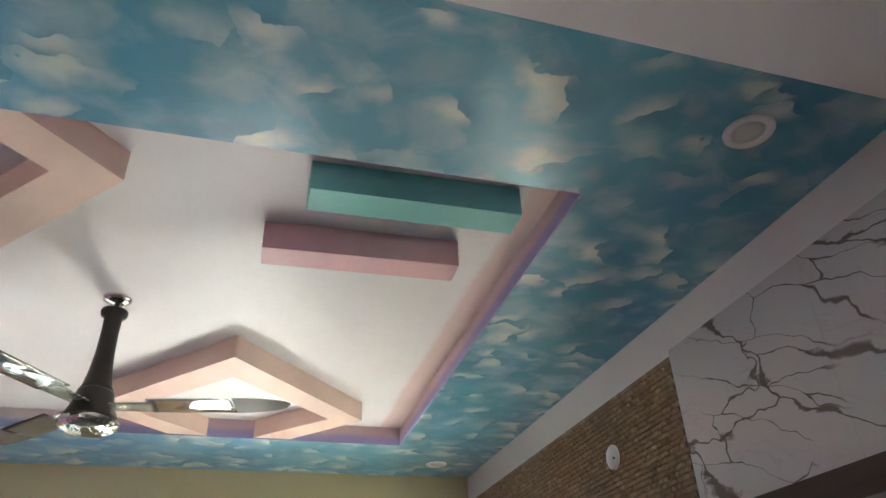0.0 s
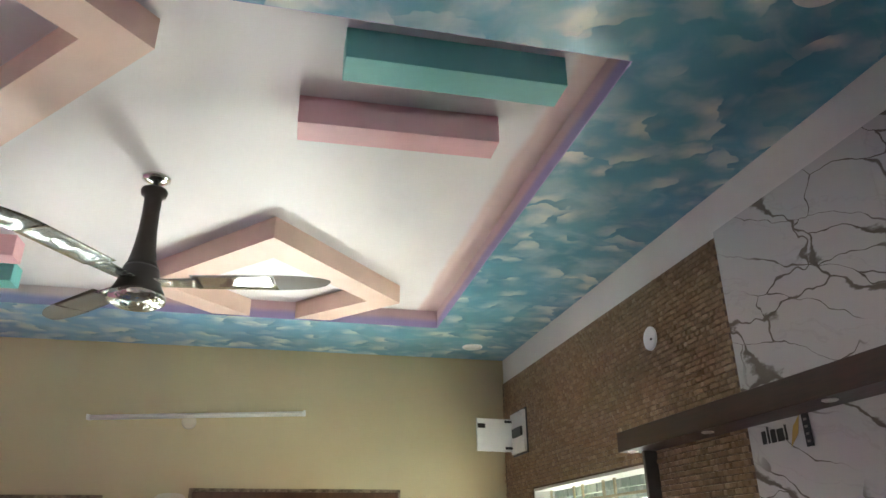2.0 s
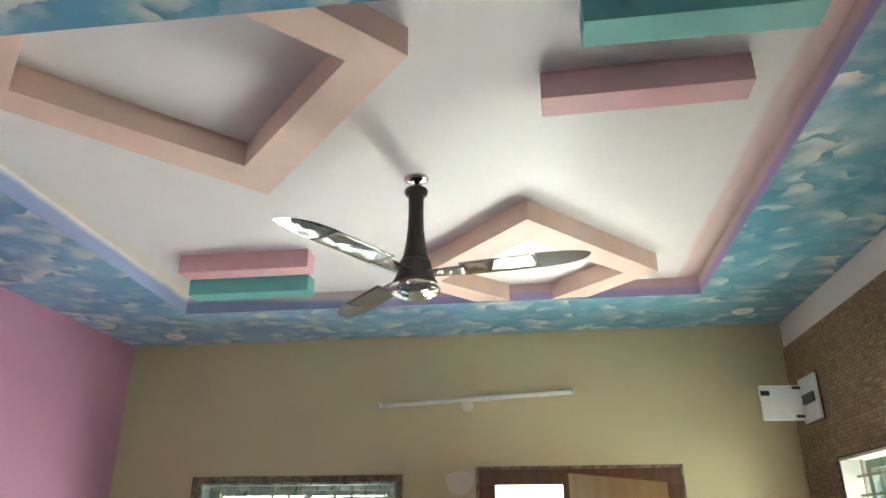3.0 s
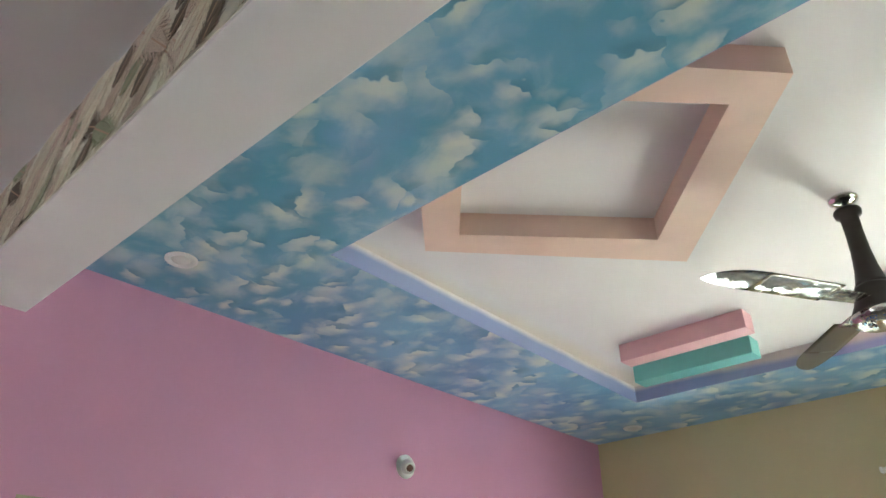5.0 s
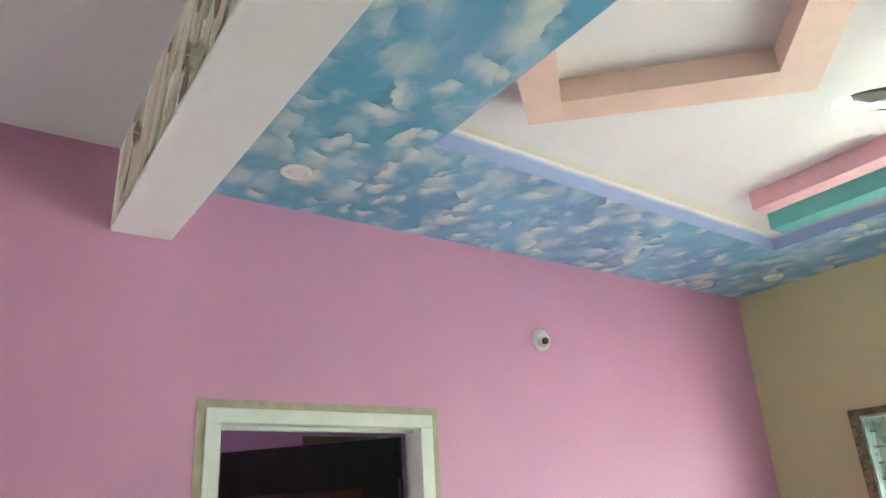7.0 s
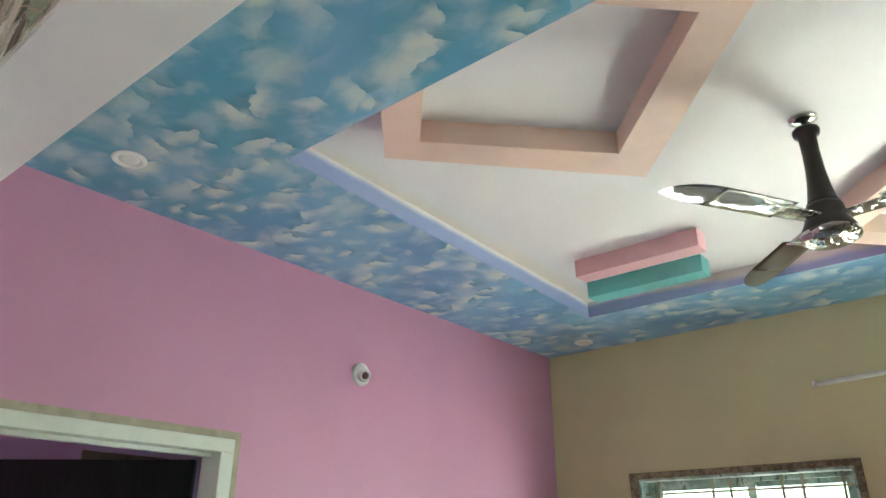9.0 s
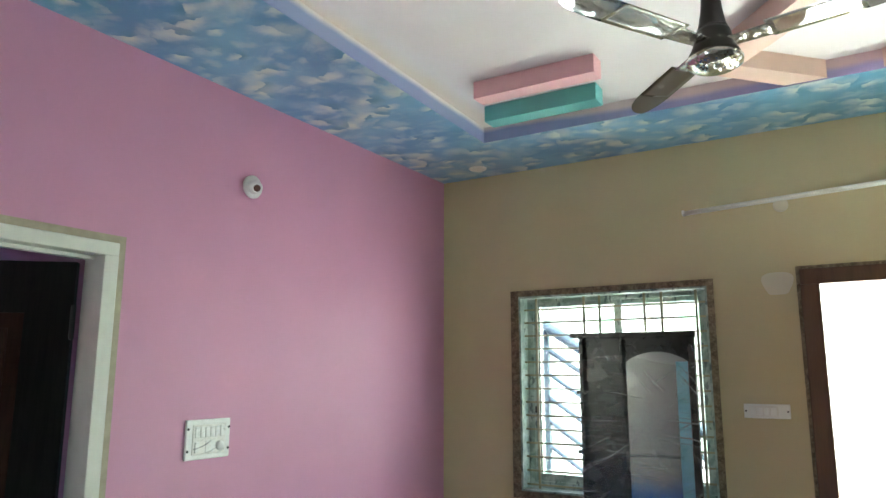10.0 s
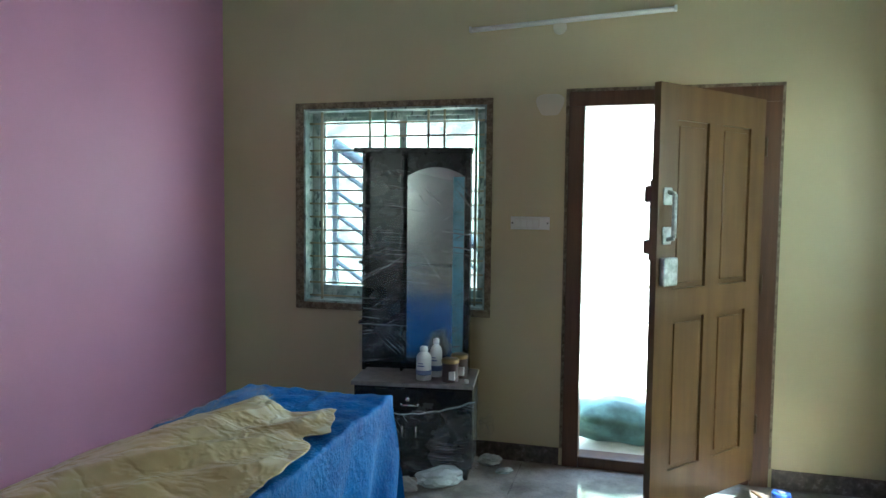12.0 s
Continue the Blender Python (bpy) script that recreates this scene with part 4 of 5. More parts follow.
# ---- bulb holder on the pink wall ----
holder = thing("bulb_holder", pose(0, -1.785, 2.474), "white angled bulb holder without a bulb", "bulb holder")
b = part("base_plate", lathe([(0.056, 0), (0.056, 0.012), (0.046, 0.02), (0.001, 0.022)]), M_PLASTIC, holder, "", True)
b.matrix_basis = pose(0, 0, 0, 0, 90, 0)
cup = part("cup", lathe([(0.036, 0.0), (0.034, 0.03), (0.027, 0.055), (0.024, 0.062), (0.018, 0.062), (0.018, 0.03), (0.001, 0.028)]), M_PLASTIC, holder, "", True)
cup.matrix_basis = pose(0.016, 0.0, -0.002, 0, 108, -28)
so = part("socket", lathe([(0.0165, 0.03), (0.0165, 0.0585), (0.001, 0.0585)]), M_SOCKET, cup, "dark brown socket", True)

# ---- switchboard on the pink wall ----
sw = thing("switchboard", pose(0, -1.968, 1.309), "white modular switchboard under clear plastic film", "switchboard")
part("plate", box(0, 0.014, -0.117, 0.117, -0.083, 0.083, 0.004), M_PLASTIC, sw)
part("inner_plate", box(0.014, 0.019, -0.088, 0.088, -0.062, 0.062, 0.003), M_OFFWHITE, sw)
for k in range(6):
    yy = -0.078 + k * 0.0265
    part("switch", box(0.019, 0.025, yy, yy + 0.023, 0.008, 0.054, 0.003), M_PLASTIC, sw)
part("switch", box(0.019, 0.025, -0.078, -0.055, -0.054, -0.008, 0.003), M_PLASTIC, sw)
part("socket", boxes((0.019, 0.022, -0.02, 0.03, -0.056, -0.006), bevel=0.002), M_PLASTIC, sw)
part("regulator", lathe([(0.02, 0), (0.018, 0.012), (0.001, 0.013)], 20), M_PLASTIC, sw, "", True).matrix_basis = pose(0.019, 0.055, -0.03, 0, 90, 0)
for yy in (-0.109, 0.109):
    for zz in (-0.045, 0.045):
        part("screw", lathe([(0.006, 0), (0.005, 0.003), (0.001, 0.0035)], 10), M_DARK, sw).matrix_basis = pose(0.014, yy, zz, 0, 90, 0)
for y_ in (-0.05, 0.02):
    fl = part("film", sheet(10, 6, lambda u, v, y_=y_: (0.0265 + 0.003 * math.sin(9 * u + 5 * v), y_ - 0.04 + 0.10 * u, -0.065 + 0.13 * v)), M_FILM, sw, "clear plastic film", True)

sw2 = thing("switch_plate", pose(1.99, 0, 1.396), "small white switch plate under film beside the door", "switch")
part("plate", box(-0.112, 0.112, -0.012, 0, -0.037, 0.037, 0.004), M_PLASTIC, sw2)
part("inner_plate", box(-0.085, 0.055, -0.017, -0.012, -0.026, 0.026, 0.003), M_OFFWHITE, sw2)
for k in range(4):
    part("switch", box(-0.08 + k * 0.033, -0.051 + k * 0.033, -0.022, -0.017, -0.021, 0.021, 0.003), M_PLASTIC, sw2)
for xx in (-0.102, 0.1):
    part("screw", lathe([(0.005, 0), (0.004, 0.003), (0.001, 0.0035)], 10), M_DARK, sw2).matrix_basis = pose(xx, -0.012, 0, 90, 0, 0)

# ---- cover disc on the mosaic ----
disc = thing("wall_light_cover", pose(W - 0.022, -1.825, 2.55), "round white blank cover on the mosaic wall", "wall fitting")
d = part("cover", lathe([(0.044, 0), (0.044, 0.006), (0.039, 0.010), (0.001, 0.012)]), M_PLASTIC, disc, "", True)
d.matrix_basis = pose(0, 0, 0, 0, -90, 0)
part("screw", lathe([(0.005, 0.010), (0.004, 0.014), (0.001, 0.0145)], 10), M_DARK, disc).matrix_basis = pose(0, -0.02, -0.008, 0, -90, 0)

# ---- fuse box with its lid hanging open ----
db = thing("fuse_box", pose(W - 0.022, -0.325, 2.43), "white fuse box with its lid swung open", "fuse box")
part("case", boxes((-0.02, 0, -0.115, 0.105, 0.025, 0.11), (-0.02, 0, -0.115, 0.105, -0.11, -0.025), (-0.02, 0, 0.06, 0.105, -0.025, 0.025), (-0.02, 0, -0.115, -0.09, -0.025, 0.025), bevel=0.002), M_PLASTIC, db, "white front plate")
part("gasket", box(-0.006, 0.0, -0.125, 0.115, -0.12, 0.12), M_DARK, db, "dark rim")
part("breaker", box(-0.03, -0.004, -0.09, 0.06, -0.024, 0.024, 0.003), M_DARK, db, "dark breaker row")
lid = part("lid", box(-0.215, 0.0, -0.012, 0.0, -0.095, 0.085, 0.004), M_PLASTIC, db, "white lid")
lid.matrix_basis = pose(-0.02, 0.10, 0, 0, 0, 8)
part("catch", box(-0.212, -0.165, -0.018, -0.012, 0.03, 0.055, 0.003), M_DARK, lid, "dark catch")
for zz in (-0.075, 0.07):
    part("hinge", box(-0.045, 0.005, -0.02, -0.012, zz - 0.007, zz + 0.007, 0.002), M_DARK, lid)

# ---- dark pelmet shelf with side panel on the side wall ----
pel = thing("wall_shelf", pose(W, -1.675, 2.160), "dark walnut display pelmet with downlights fixed to the wall", "shelf")
part("top_board", box(-0.125, -0.013, -2.0, 0.0, 0.0, 0.070, 0.002), M_DARKWOOD, pel)
part("side_panel", box(-0.062, -0.013, -0.075, -0.057, -2.16, 0.0, 0.002), M_PANELEDGE, pel, "dark upright side panel")
for yy in (-0.05, -0.52, -1.02, -1.52):
    sp = part("spot", lathe([(0.018, 0), (0.018, -0.003), (0.014, -0.005), (0.012, -0.002), (0.001, -0.002)], 24), M_FITTING, pel, "pale round spotlight, off", True)
    sp.matrix_basis = pose(-0.092, yy, -0.0005)

# ---- wrapped dressing unit ----
dress = thing("dressing_table", pose(1.358, -0.067, 0, 0, 0, 8), "black dressing table wrapped in clear stretch film", "dressing table")
part("base_cabinet", boxes((-0.305, 0.345, -0.385, 0.0, 0.07, 0.51), bevel=0.003), M_CABINET, dress)
part("plinth", box(-0.28, 0.32, -0.36, -0.02, 0, 0.07), M_CABINET, dress)
part("top", box(-0.32, 0.35, -0.40, 0.0, 0.51, 0.532, 0.003), M_CABTOP, dress, "dusty grey top board")
dw = part("drawer", box(-0.295, 0.335, -0.402, -0.385, 0.385, 0.50, 0.003), M_CABINET, dress)
part("knob", tube([(0.0, -0.402, 0.45), (0.0, -0.43, 0.45)], 0.012), M_CHROME, dw, "chrome knob", True)
part("handle", tube([(-0.045, -0.404, 0.425), (-0.03, -0.425, 0.418), (0.05, -0.425, 0.418), (0.065, -0.404, 0.425)], 0.006), M_CHROME, dw, "chrome bar handle", True)
cd = part("cupboard_door", box(-0.295, 0.335, -0.402, -0.385, 0.08, 0.38, 0.003), M_CABINET, dress)
for xx in (-0.03, 0.045):
    part("handle", tube([(xx, -0.404, 0.30), (xx, -0.42, 0.295), (xx, -0.42, 0.245), (xx, -0.404, 0.24)], 0.005), M_CHROME, cd, "chrome handle", True)
part("back_panel", box(-0.325, 0.298, -0.07, -0.03, 0.532, 1.80, 0.003), M_CABINET, dress, "tall black back panel")
part("cornice", box(-0.375, 0.305, -0.14, -0.03, 1.79, 1.817, 0.003), M_CABINET, dress)
part("end_board", box(0.268, 0.298, -0.13, -0.07, 0.532, 1.79, 0.003), M_CABINET, dress)
shelf_unit = part("side_unit", boxes((-0.325, -0.305, -0.13, -0.07, 0.532, 1.79), (-0.10, -0.085, -0.13, -0.07, 0.532, 1.79), bevel=0.002), M_CABINET, dress)
for zz in (0.80, 1.15, 1.475):
    part("shelf", box(-0.345, -0.10, -0.135, -0.07, zz, zz + 0.018, 0.002), M_CABINET, dress)
n_arc = 14
mx0, mx1, mz0, mz1 = -0.072, 0.262, 0.60, 1.655
arch = [(mx0, mz0), (mx1, mz0)] + [(mx1 + (mx0 - mx1) * k / n_arc, mz1 + 0.055 * math.sin(math.pi * k / n_arc) ** 0.8) for k in range(n_arc + 1)]
flip = Matrix(((1, 0, 0, 0), (0, 0, -1, 0), (0, 1, 0, 0), (0, 0, 0, 1)))
mi = part("mirror", prism(arch, 0.0, 0.005), M_MIRROR, dress, "tall arched mirror under film")
mi.matrix_basis = Matrix.Translation((0, -0.071, 0)) @ flip
cf = part("corner_film", box(0.196, 0.258, -0.079, -0.077, 0.62, 1.655), M_BLUEFILM, dress, "pale blue protective strip")
part("glass_shelf", box(mx0 - 0.02, 0.215, -0.125, -0.078, 1.142, 1.152, 0.002), M_GLASS, dress, "narrow glass shelf")
part("wrap_upper", sheet(26, 60, lambda u, v: (-0.335 + 0.645 * u, -0.150 - 0.008 * noise.noise((u * 6, v * 14, 1)) - 0.012 * math.sin(math.pi * u), 0.56 + 1.10 * v + 0.03 * math.sin(5 * u))), M_FILM, dress, "clear stretch film", True)
part("wrap_lower", sheet(26, 24, lambda u, v: (-0.315 + 0.672 * u, -0.412 - 0.008 * noise.noise((u * 5, v * 9, 4)) - 0.006 * math.sin(math.pi * u), 0.05 + (0.345 + 0.05 * u - 0.055 * math.sin(math.pi * u)) * v)), M_FILM, dress, "clear stretch film", True)
part("wrap_edge", tube([(-0.31 + 0.67 * k / 18, -0.418 - 0.004 * math.sin(k), 0.395 + 0.055 * k / 18 - 0.052 * math.sin(math.pi * k / 18) + 0.004 * math.sin(2.3 * k)) for k in range(19)], 0.004, 6), M_BAG, dress, "bunched edge of the film", True)
part("wrap_side", sheet(6, 30, lambda u, v: (0.352 + 0.02 * abs(noise.noise((u * 3, v * 7, 9))), -0.40 + 0.36 * u, 0.02 + 0.50 * v)), M_FILM, dress, "clear stretch film", True)

# straight pulls in the film, crossing the mirror
pull_rng = random.Random(31)
for k in range(36):
    px, pz = pull_rng.uniform(-0.07, 0.20), pull_rng.uniform(0.72, 1.58)
    slope, half = pull_rng.choice((-1.9, -1.2, -0.3, 0.25, 1.1, 1.7)) * pull_rng.uniform(0.8, 1.2), pull_rng.uniform(0.04, 0.10)
    pa, pb = max(-0.07, px - half), min(0.26, px + half)
    part("film_pull", tube([(pa, -0.166, min(1.65, max(0.6, pz + slope * (pa - px)))), (pb, -0.166, min(1.65, max(0.6, pz + slope * (pb - px))))], 0.0012, 5), M_FILM, dress)

# ---- bottles and tins on the dressing table ----
TZ = 0.532


def bottle(x, y, h, r, tint, label):
    t = thing("bottle", pose(x, y, TZ), label, "bottle", "bottles on the dressing table")
    part("body", lathe([(r * 0.94, 0), (r, 0.006), (r, h * 0.66), (r * 0.82, h * 0.76), (r * 0.45, h * 0.83), (r * 0.42, h * 0.86)], 28), tint, t, "", True)
    part("cap", lathe([(r * 0.52, h * 0.85), (r * 0.52, h * 0.97), (r * 0.3, h), (0.001, h)], 20), M_PLASTIC, t, "", True)
    pr = part("print", lathe([(r + 0.0008, h * 0.16), (r + 0.0008, h * 0.30)], 28), M_LABEL, t, "dark blue print", True)
    part("print", boxes((-r * 0.55, r * 0.35, -r - 0.0015, -r * 0.5, h * 0.42, h * 0.455), (-r * 0.5, r * 0.2, -r - 0.0015, -r * 0.5, h * 0.50, h * 0.525)), M_LABEL, t, "bars of print")
    return t


bottle(1.465, -0.35, 0.185, 0.042, M_BOTTLE, "white plastic bottle with dark print")
bottle(1.510, -0.26, 0.215, 0.034, M_BOTTLE, "white plastic bottle with a crumpled cap")


def tin(x, y, h, r, label):
    t = thing("tin", pose(x, y, TZ), label, "tin", "tins on the dressing table")
    part("body", lathe([(r, 0), (r, 0.004), (r * 0.97, 0.007), (r * 0.97, h * 0.82), (r, h * 0.84)], 28), M_JAR, t, "dark maroon printed body", True)
    part("lid", lathe([(r * 1.02, h * 0.82), (r * 1.04, h * 0.86), (r * 1.04, h * 0.96), (r * 0.9, h), (0.001, h * 0.985)], 28), M_LID, t, "brass-coloured lid", True)
    part("print", box(r * 0.05, r * 0.75, -r - 0.001, -r * 0.4, h * 0.12, h * 0.5, 0.004), M_BOTTLE, t, "pale label patch")
    return t


tin(1.615, -0.345, 0.125, 0.047, "maroon tin with a brass-coloured lid")
tin(1.640, -0.235, 0.130, 0.047, "second maroon tin standing behind")
cap = thing("small_cup", pose(1.71, -0.36, TZ), "small white plastic cup on the dressing table", "cup")
part("shell", lathe([(0.014, 0), (0.014, 0.012), (0.011, 0.018), (0.001, 0.018)], 16), M_BOTTLE, cap, "", True)

# ---- bed under a blue tarpaulin, and the gold sheet ----
BZ = 0.745
bx0, bx1, by0, by1 = 1.05, 1.67, -3.15, -1.45
bed = thing("covered_table", pose(0, 0, 0), "table fully covered with a blue tarpaulin", "table")
for xx in (1.13, 1.59):
    for yy in (-3.02, -1.60):
        part("leg", box(xx - 0.03, xx + 0.03, yy - 0.03, yy + 0.03, 0, BZ - 0.05, 0.004), M_DARKWOOD, bed)
part("tabletop", box(bx0 + 0.01, bx1 - 0.01, by0 + 0.01, by1 - 0.01, BZ - 0.05, BZ - 0.012, 0.004), M_DARKWOOD, bed)


def tarp_point(u, v):
    x = bx0 - 0.55 + (bx1 - bx0 + 1.12) * u
    y = by0 - 0.3 + (by1 - by0 + 0.62) * v
    nz = noise.noise((x * 5, y * 5, 0)) * 0.008 + abs(noise.noise((x * 13, y * 9, 3))) * 0.020 + noise.noise((x * 30, y * 26, 6)) * 0.004
    ox, oy = max(0, x - bx1), max(0, y - by1)
    lx, ly = max(0, bx0 - x), max(0, by0 - y)
    over = max(ox, lx) + max(oy, ly)
    fold = math.sin(y * 21 + 2 * math.sin(x * 7)) if max(ox, lx) > max(oy, ly) else math.sin(x * 23 + 2 * math.sin(y * 6))
    flare = 0.012 * min(1, over * 3) + 0.042 * fold * min(1, over * 2.0)
    px = min(max(x, bx0), bx1) + (flare if ox > 0 else (-flare if lx > 0 else 0))
    py = min(max(y, by0), by1) + (flare if oy > 0 else (-flare if ly > 0 else 0))
    z = BZ + nz - min(over * 1.25, BZ - 0.05) if over > 0 else BZ + nz
    return (px, py, z)


part("tarpaulin", sheet(110, 110, tarp_point), M_TARP, bed, "creased blue tarpaulin", True)


fold_rng = random.Random(9)
FOLDS = [(fold_rng.uniform(0.0, 1.0), fold_rng.uniform(0.1, 0.9), fold_rng.uniform(-0.7, 0.7), fold_rng.uniform(0.08, 0.22), fold_rng.uniform(0.014, 0.036)) for _ in range(15)]


def sheet_point(u, v):
    """The gold sheet lies lengthwise: a low ridge, sharp straight creases, a ruffled far end."""
    wob = noise.noise((u * 4, v * 3, 7))
    y = -3.05 + 1.29 * u + 0.05 * (wob - 0.3) * u + 0.04 * math.sin(6.5 * v + 0.6) * u ** 4
    right = 1.655 - 0.09 * max(0, (u - 0.82) / 0.18) - 0.07 * math.exp(-((u - 0.78) / 0.04) ** 2) + 0.012 * noise.noise((u * 22, 0, 3))
    left = 1.045 + 0.15 * max(0, (u - 0.55) / 0.45)
    x = left + (right - left) * v
    h = 0.05 * math.exp(-((v - 0.32) / 0.28) ** 2) * (0.4 + 0.6 * u) * min(1, 3.0 * (1.06 - u))
    for cu, cv, tilt, wide, tall in FOLDS:
        d = abs((u - cu) * math.sin(tilt * 1.4) * 1.6 + (v - cv) * math.cos(tilt))
        along = abs((u - cu) * math.cos(tilt) - (v - cv) * math.sin(tilt))
        h += tall * max(0, 1 - d / wide) * max(0, 1 - along / 0.42)
    h += 0.006 * abs(noise.noise((u * 17, v * 11 + u * 5, 5)))
    edge = min(1, 7 * min(u, 1 - u + 0.14, v + 0.06, 1 - v + 0.04))
    return (x, y, BZ + 0.020 + h * max(0, edge))


gold = tagged(part("plastic_sheet", sheet(100, 70, sheet_point, 0.0015), M_SHEET, None, "", True), "crumpled gold-brown plastic sheet lying on the blue tarpaulin", "plastic sheet")
film2 = tagged(part("clear_film", sheet(12, 16, lambda u, v: (1.08 + 0.14 * u + 0.05 * v, -2.2 + 0.55 * v, BZ + 0.012 + 0.05 * math.sin(math.pi * u) + 0.012 * noise.noise((u * 5, v * 5, 3))), 0.001), M_FILM, None, "", True), "clear plastic film lying beside the gold sheet", "plastic film")

# ---- rubbish on the floor ----
def crumple(name, place, size, material, label, category, seed, smooth=False):
    bm = bmesh.new()
    bmesh.ops.create_icosphere(bm, subdivisions=3, radius=1.0)
    for v in bm.verts:
        k = 1 + 0.30 * noise.noise(v.co * 1.7 + Vector((seed, 0, 0))) + 0.22 * noise.noise(v.co * 4.3 + Vector((0, seed, 0))) + 0.25 * abs(noise.noise(v.co * 9 + Vector((seed, seed, 0))))
        v.co = Vector((v.co.x * size[0] * k, v.co.y * size[1] * k, max(-0.9, v.co.z) * size[2] * k))
    low = min(v.co.z for v in bm.verts)
    for v in bm.verts:
        v.co.z -= low
    ob = part(name, bm, material, None, "", smooth)
    ob.matrix_world = pose(*place)
    return tagged(ob, label, category)


crumple("plastic_bag", (1.60, -0.50, 0.0, 0, 0, 35), (0.13, 0.06, 0.05), M_BAG, "crumpled translucent plastic bag on the floor", "plastic bag", 3)
crumple("dark_rag", (1.42, -0.60, 0.0, 0, 0, -20), (0.10, 0.05, 0.03), M_CABTOP, "dark crumpled rag on the floor", "rag", 8)
crumple("film_scrap", (1.80, -0.13, 0.0, 0, 0, 10), (0.06, 0.04, 0.03), M_BAG, "crumpled film scrap beside the cabinet", "scrap", 5)
crumple("film_scrap", (1.90, -0.22, 0.0, 0, 0, 40), (0.05, 0.03, 0.015), M_BAG, "crumpled film scrap beside the cabinet", "scrap", 11)
crumple("hanging_film", (1.775, -0.22, 0.16, 0, 12, 0), (0.04, 0.06, 0.075), M_FILM, "bunched film at the cabinet's side", "plastic film", 13)
roll = thing("tape_roll", pose(3.33, -0.16, 0), "roll of blue masking tape on the floor", "tape roll")
part("ring", lathe([(0.024, 0), (0.043, 0), (0.045, 0.003), (0.045, 0.037), (0.043, 0.04), (0.024, 0.04)], 32), M_BLUETAPE, roll, "", True)
part("core", lathe([(0.0238, 0.001), (0.0238, 0.0402)], 32), M_CABTOP, roll, "", True)
stick = tagged(part("stick", tube([(3.20, -0.10, 0.006), (3.27, -0.26, 0.006)], 0.006), M_TEAK), "thin wooden stick on the floor", "stick")
cable = tagged(part("cable", tube([(3.62 + 0.02 * k, -0.22 + 0.05 * math.sin(k * 0.9), 0.005) for k in range(9)], 0.004, 8), plain("yellow_green_wire", (0.35, 0.5, 0.05), 0.4), None, "", True), "short yellow-green wire on the floor", "cable")

# ================= outside =================
ground = setting("ground", box(-40, 40, -40, 60, -0.5, -0.13), M_PORCH, "pale sunlit ground outside", "ground")
porch = setting("porch_floor", box(0.2, 5.2, 0.2, 1.9, -0.13, 0.02), M_PORCH, "pale porch floor outside the door", "floor")
# both backdrops emit light and help to light the room
backdrop = tagged(part("backdrop", boxes((-6, 10, 6.0, 6.05, -0.1, 4.2)), M_GLOW), "glowing backdrop of the overexposed garden beyond the porch", "backdrop", "", "structure")
backdrop2 = tagged(part("backdrop", boxes((8.4, 8.45, -8.0, 5.5, -0.1, 4.0)), M_GLOW), "glowing backdrop of the overexposed yard beside the house", "backdrop", "", "structure")
gate = thing("porch_gate", pose(2.2, 1.75, 0.02), "low pale gate with horizontal rails across the porch", "gate")
# the bar at floor height stands in for the porch's edge line
for zz in (0.0, 0.83):
    part("rail", box(0.0, 1.6, -0.015, 0.015, zz, zz + 0.022), M_GRILLE, gate)
for xx in (0.0, 1.58):
    part("post", box(xx, xx + 0.04, -0.02, 0.02, 0, 1.0), M_GRILLE, gate)
crumple("sack", (2.55, 0.46, 0.02, 0, 0, 4), (0.42, 0.20, 0.125), M_GREENSACK, "dark green printed sack lying on the porch", "sack", 21, True)
stairs = thing("stair_railing", pose(0, 1.3, 0), "blue-grey steel stair with slanting bars outside the window", "stair railing")
part("stringer", tube([(0.2, 0, 1.98), (1.7, 0.0, 0.98)], 0.045, 10), M_STAIRRAIL, stairs, "", True)
for k in range(1, 6):
    part("rail", tube([(0.2, 0, 1.98 - 0.19 * k), (1.7, 0, 0.98 - 0.19 * k)], 0.018, 8), M_STAIRRAIL, stairs, "", True)
for xx in (0.2, 1.7):
    part("post", box(xx - 0.02, xx + 0.02, -0.02, 0.02, -0.13, 2.02 if xx < 1 else 1.02), M_STAIRRAIL, stairs)

# ================= cladding of the side wall =================
cb = part("mosaic_bed", boxes((W - 0.008, W, RW[1], -0.001, 0, 2.764), (W - 0.008, W, RW[0], RW[1], RW[3], 2.764), (W - 0.008, W, RW[0], RW[1], 0, RW[2]), (W - 0.008, W, -2.275, RW[0], 0, 2.764)), M_GROUT, wall_east, "dark grout")
# one marble slab per upright tile
for k in range(8):
    b0 = -2.277 - 0.6208 * k
    for zt, zb in ((2.778, 1.578), (1.576, 0.376), (0.374, 0.0)):
        lo = max(BACK, b0 - 0.620)
        if lo < b0:
            part("tile", box(W - 0.016, W, lo, b0, zb, zt, 0.0004), M_MARBLE, wall_east)
sign = thing("printed_sticker", pose(W - 0.0175, -2.335, 2.105), "printed black and gold brand strip on the marble", "sticker")
for k, (u, w, hh) in enumerate(((0.0, 0.018, 0.035), (0.024, 0.008, 0.045), (0.038, 0.020, 0.035), (0.064, 0.026, 0.033), (0.096, 0.008, 0.040))):
    part("print", box(-0.0008, 0, -u - w, -u, 0.0, hh), M_INK, sign, "dark bar of print")
part("print", prism([(0, 0), (0.035, 0.03), (0.05, 0.075), (0.02, 0.05)], 0, 0.0008), M_GOLDPRINT, sign, "gold mark").matrix_basis = Matrix(((0, 0, -1, 0), (-1, 0, 0, -0.11), (0, 1, 0, -0.02), (0, 0, 0, 1)))
strip2 = thing("hanging_strip", pose(W - 0.02, -2.52, 2.163), "black printed strip hanging below the pelmet", "strip")
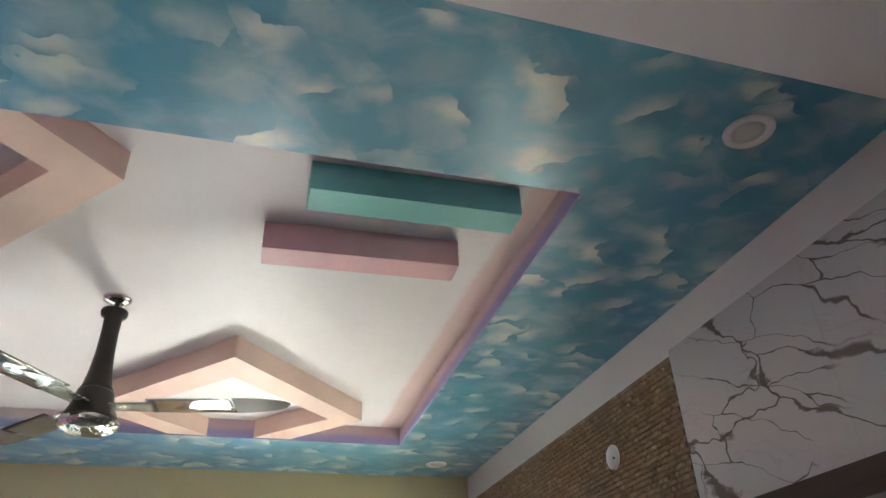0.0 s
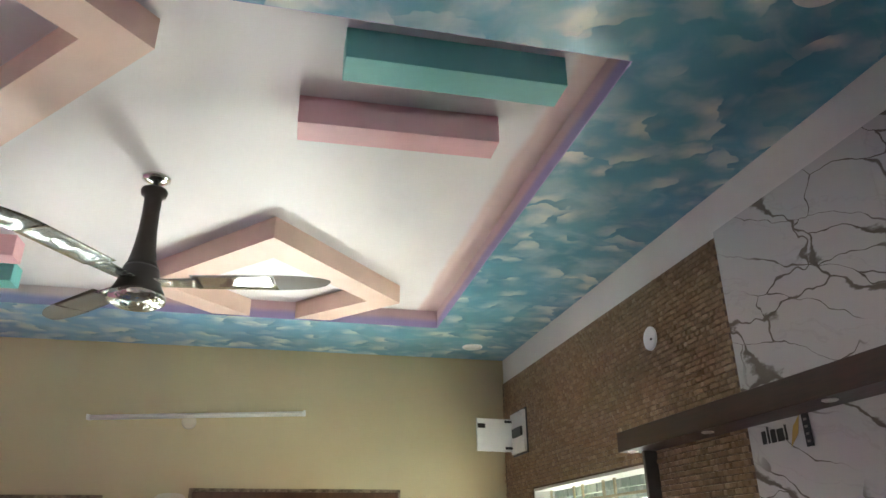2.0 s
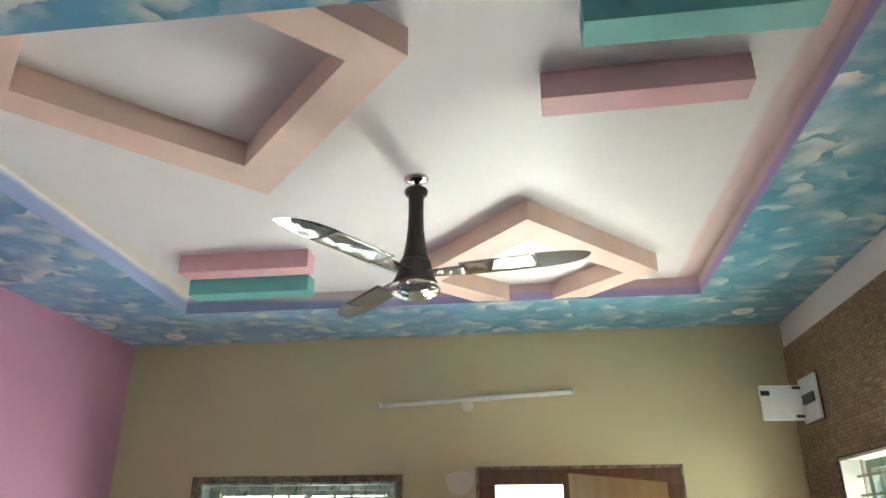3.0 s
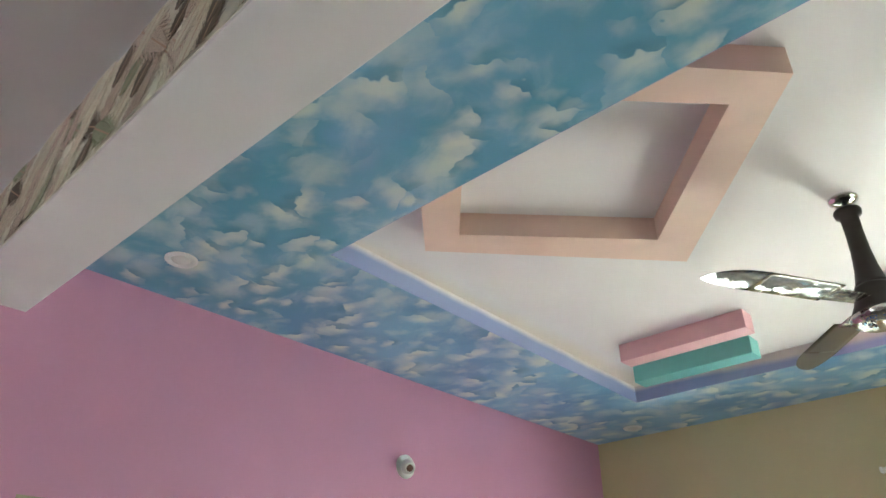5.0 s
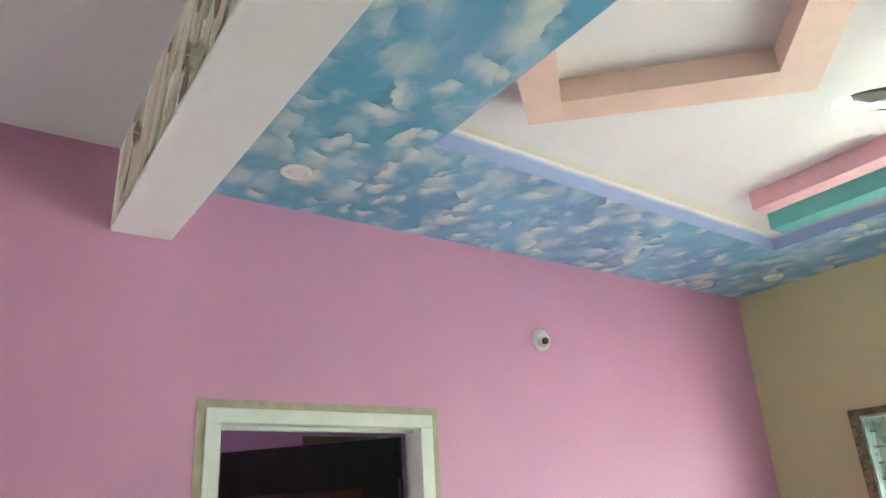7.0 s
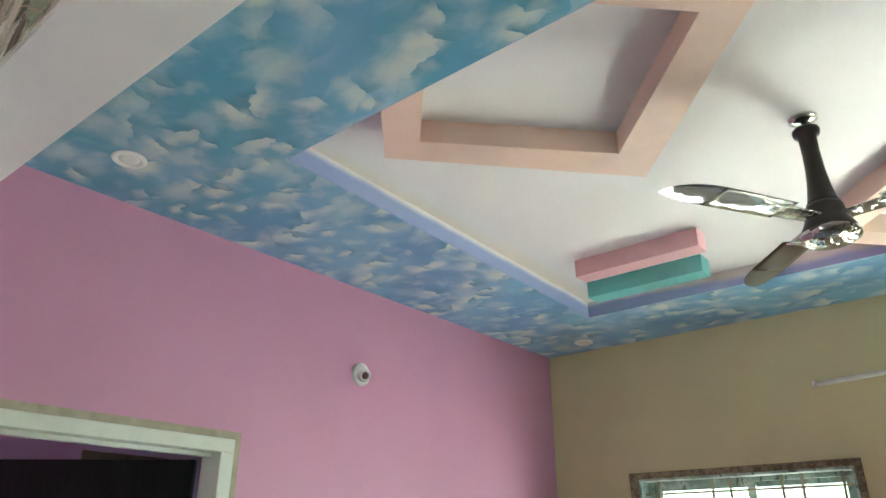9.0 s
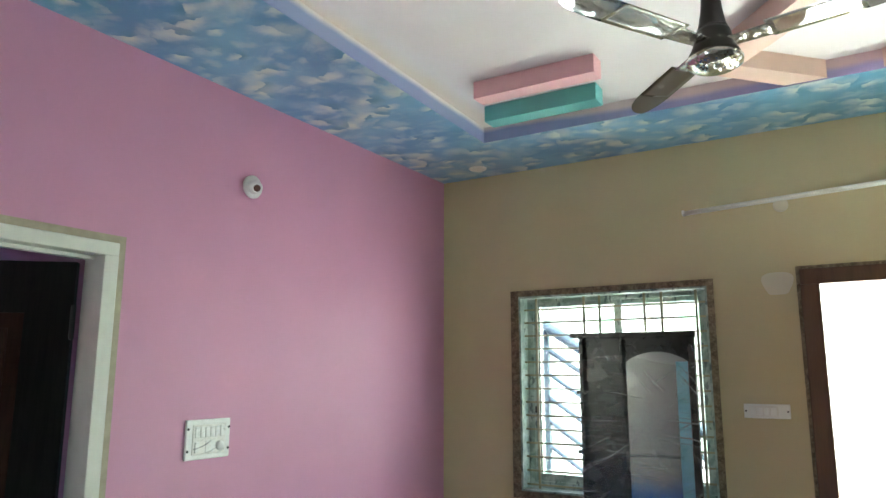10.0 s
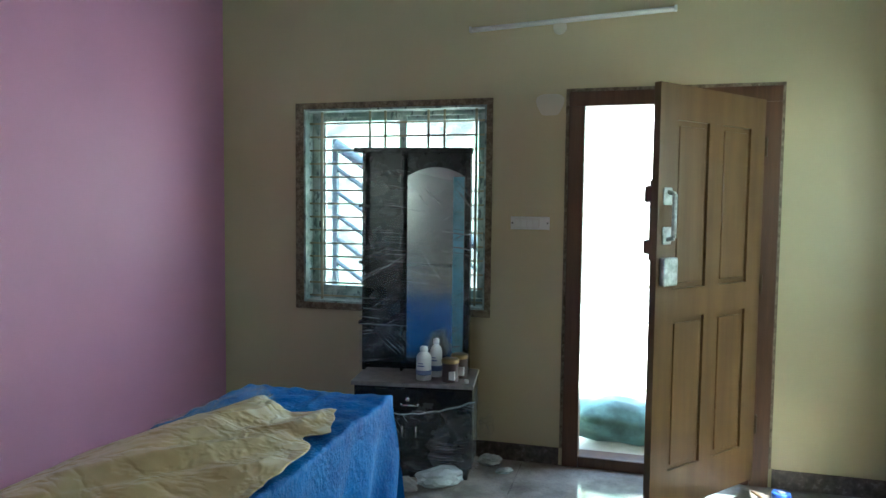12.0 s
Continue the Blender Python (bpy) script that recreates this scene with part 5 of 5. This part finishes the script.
part("strip", box(-0.003, 0.0, -0.012, 0.012, -0.085, 0.0), M_INK, strip2)
for k in range(4):
    part("print", box(-0.0045, -0.003, -0.005, 0.005, -0.075 + k * 0.018, -0.069 + k * 0.018), M_CABTOP, strip2, "pale mark")

# mosaic stones: near ones singly, the rest joined
PY, PZ = 0.031, 0.0185
rb = random.Random(11)


def stone_shape(w, h, t, slope):
    return [(0, -w / 2, -h / 2), (0, w / 2, -h / 2), (0, w / 2, h / 2), (0, -w / 2, h / 2),
            (-t, -w / 2 + 0.003, -h / 2 + 0.002), (-t - slope, w / 2 - 0.003, -h / 2 + 0.002), (-t - slope, w / 2 - 0.003, h / 2 - 0.002), (-t, -w / 2 + 0.003, h / 2 - 0.002)]


FACES = [(4, 5, 6, 7), (0, 1, 5, 4), (1, 2, 6, 5), (2, 3, 7, 6), (3, 0, 4, 7)]
kinds = []
for k in range(6):
    me = bpy.data.meshes.new("mosaic_stone")
    me.from_pydata(stone_shape(PY - 0.002, PZ - 0.0015, rb.uniform(0.004, 0.007), rb.uniform(0.001, 0.006) * (1 if k % 2 else -0.5)), [], FACES)
    me.materials.append(M_BRICK)
    kinds.append(me)
verts, faces, single = [], [], 0
rows, cols = int(2.764 / PZ), int(2.27 / PY)
for r in range(rows):
    for c in range(cols + 1):
        z = 2.762 - PZ / 2 - r * PZ
        y = -2.272 + PY / 2 + c * PY + (PY / 2 if r % 2 else 0)
        if y > -0.024 or (RW[0] - 0.03 < y < RW[1] + 0.03 and RW[2] - 0.02 < z < RW[3] + 0.015) or z < 0.1:
            continue
        if single < 300 and y < -1.75 and z > 2.35:
            s = new("mosaic_stone", rb.choice(kinds))
            s.location = (W - 0.008, y, z)
            s.parent = wall_east
            single += 1
        else:
            base = len(verts)
            sl = rb.uniform(0.001, 0.006) * rb.choice((1, -0.5))
            for v in stone_shape(PY - 0.002, PZ - 0.0015, rb.uniform(0.004, 0.007), sl):
                verts.append((v[0] + W - 0.008, v[1] + y, v[2] + z))
            faces += [tuple(base + i for i in f) for f in FACES]
me = bpy.data.meshes.new("mosaic_stones")
me.from_pydata(verts, [], faces)
me.materials.append(M_BRICK)
rest = new("mosaic_stones", me)
rest.parent = wall_east
rest["kind"] = "stuff"
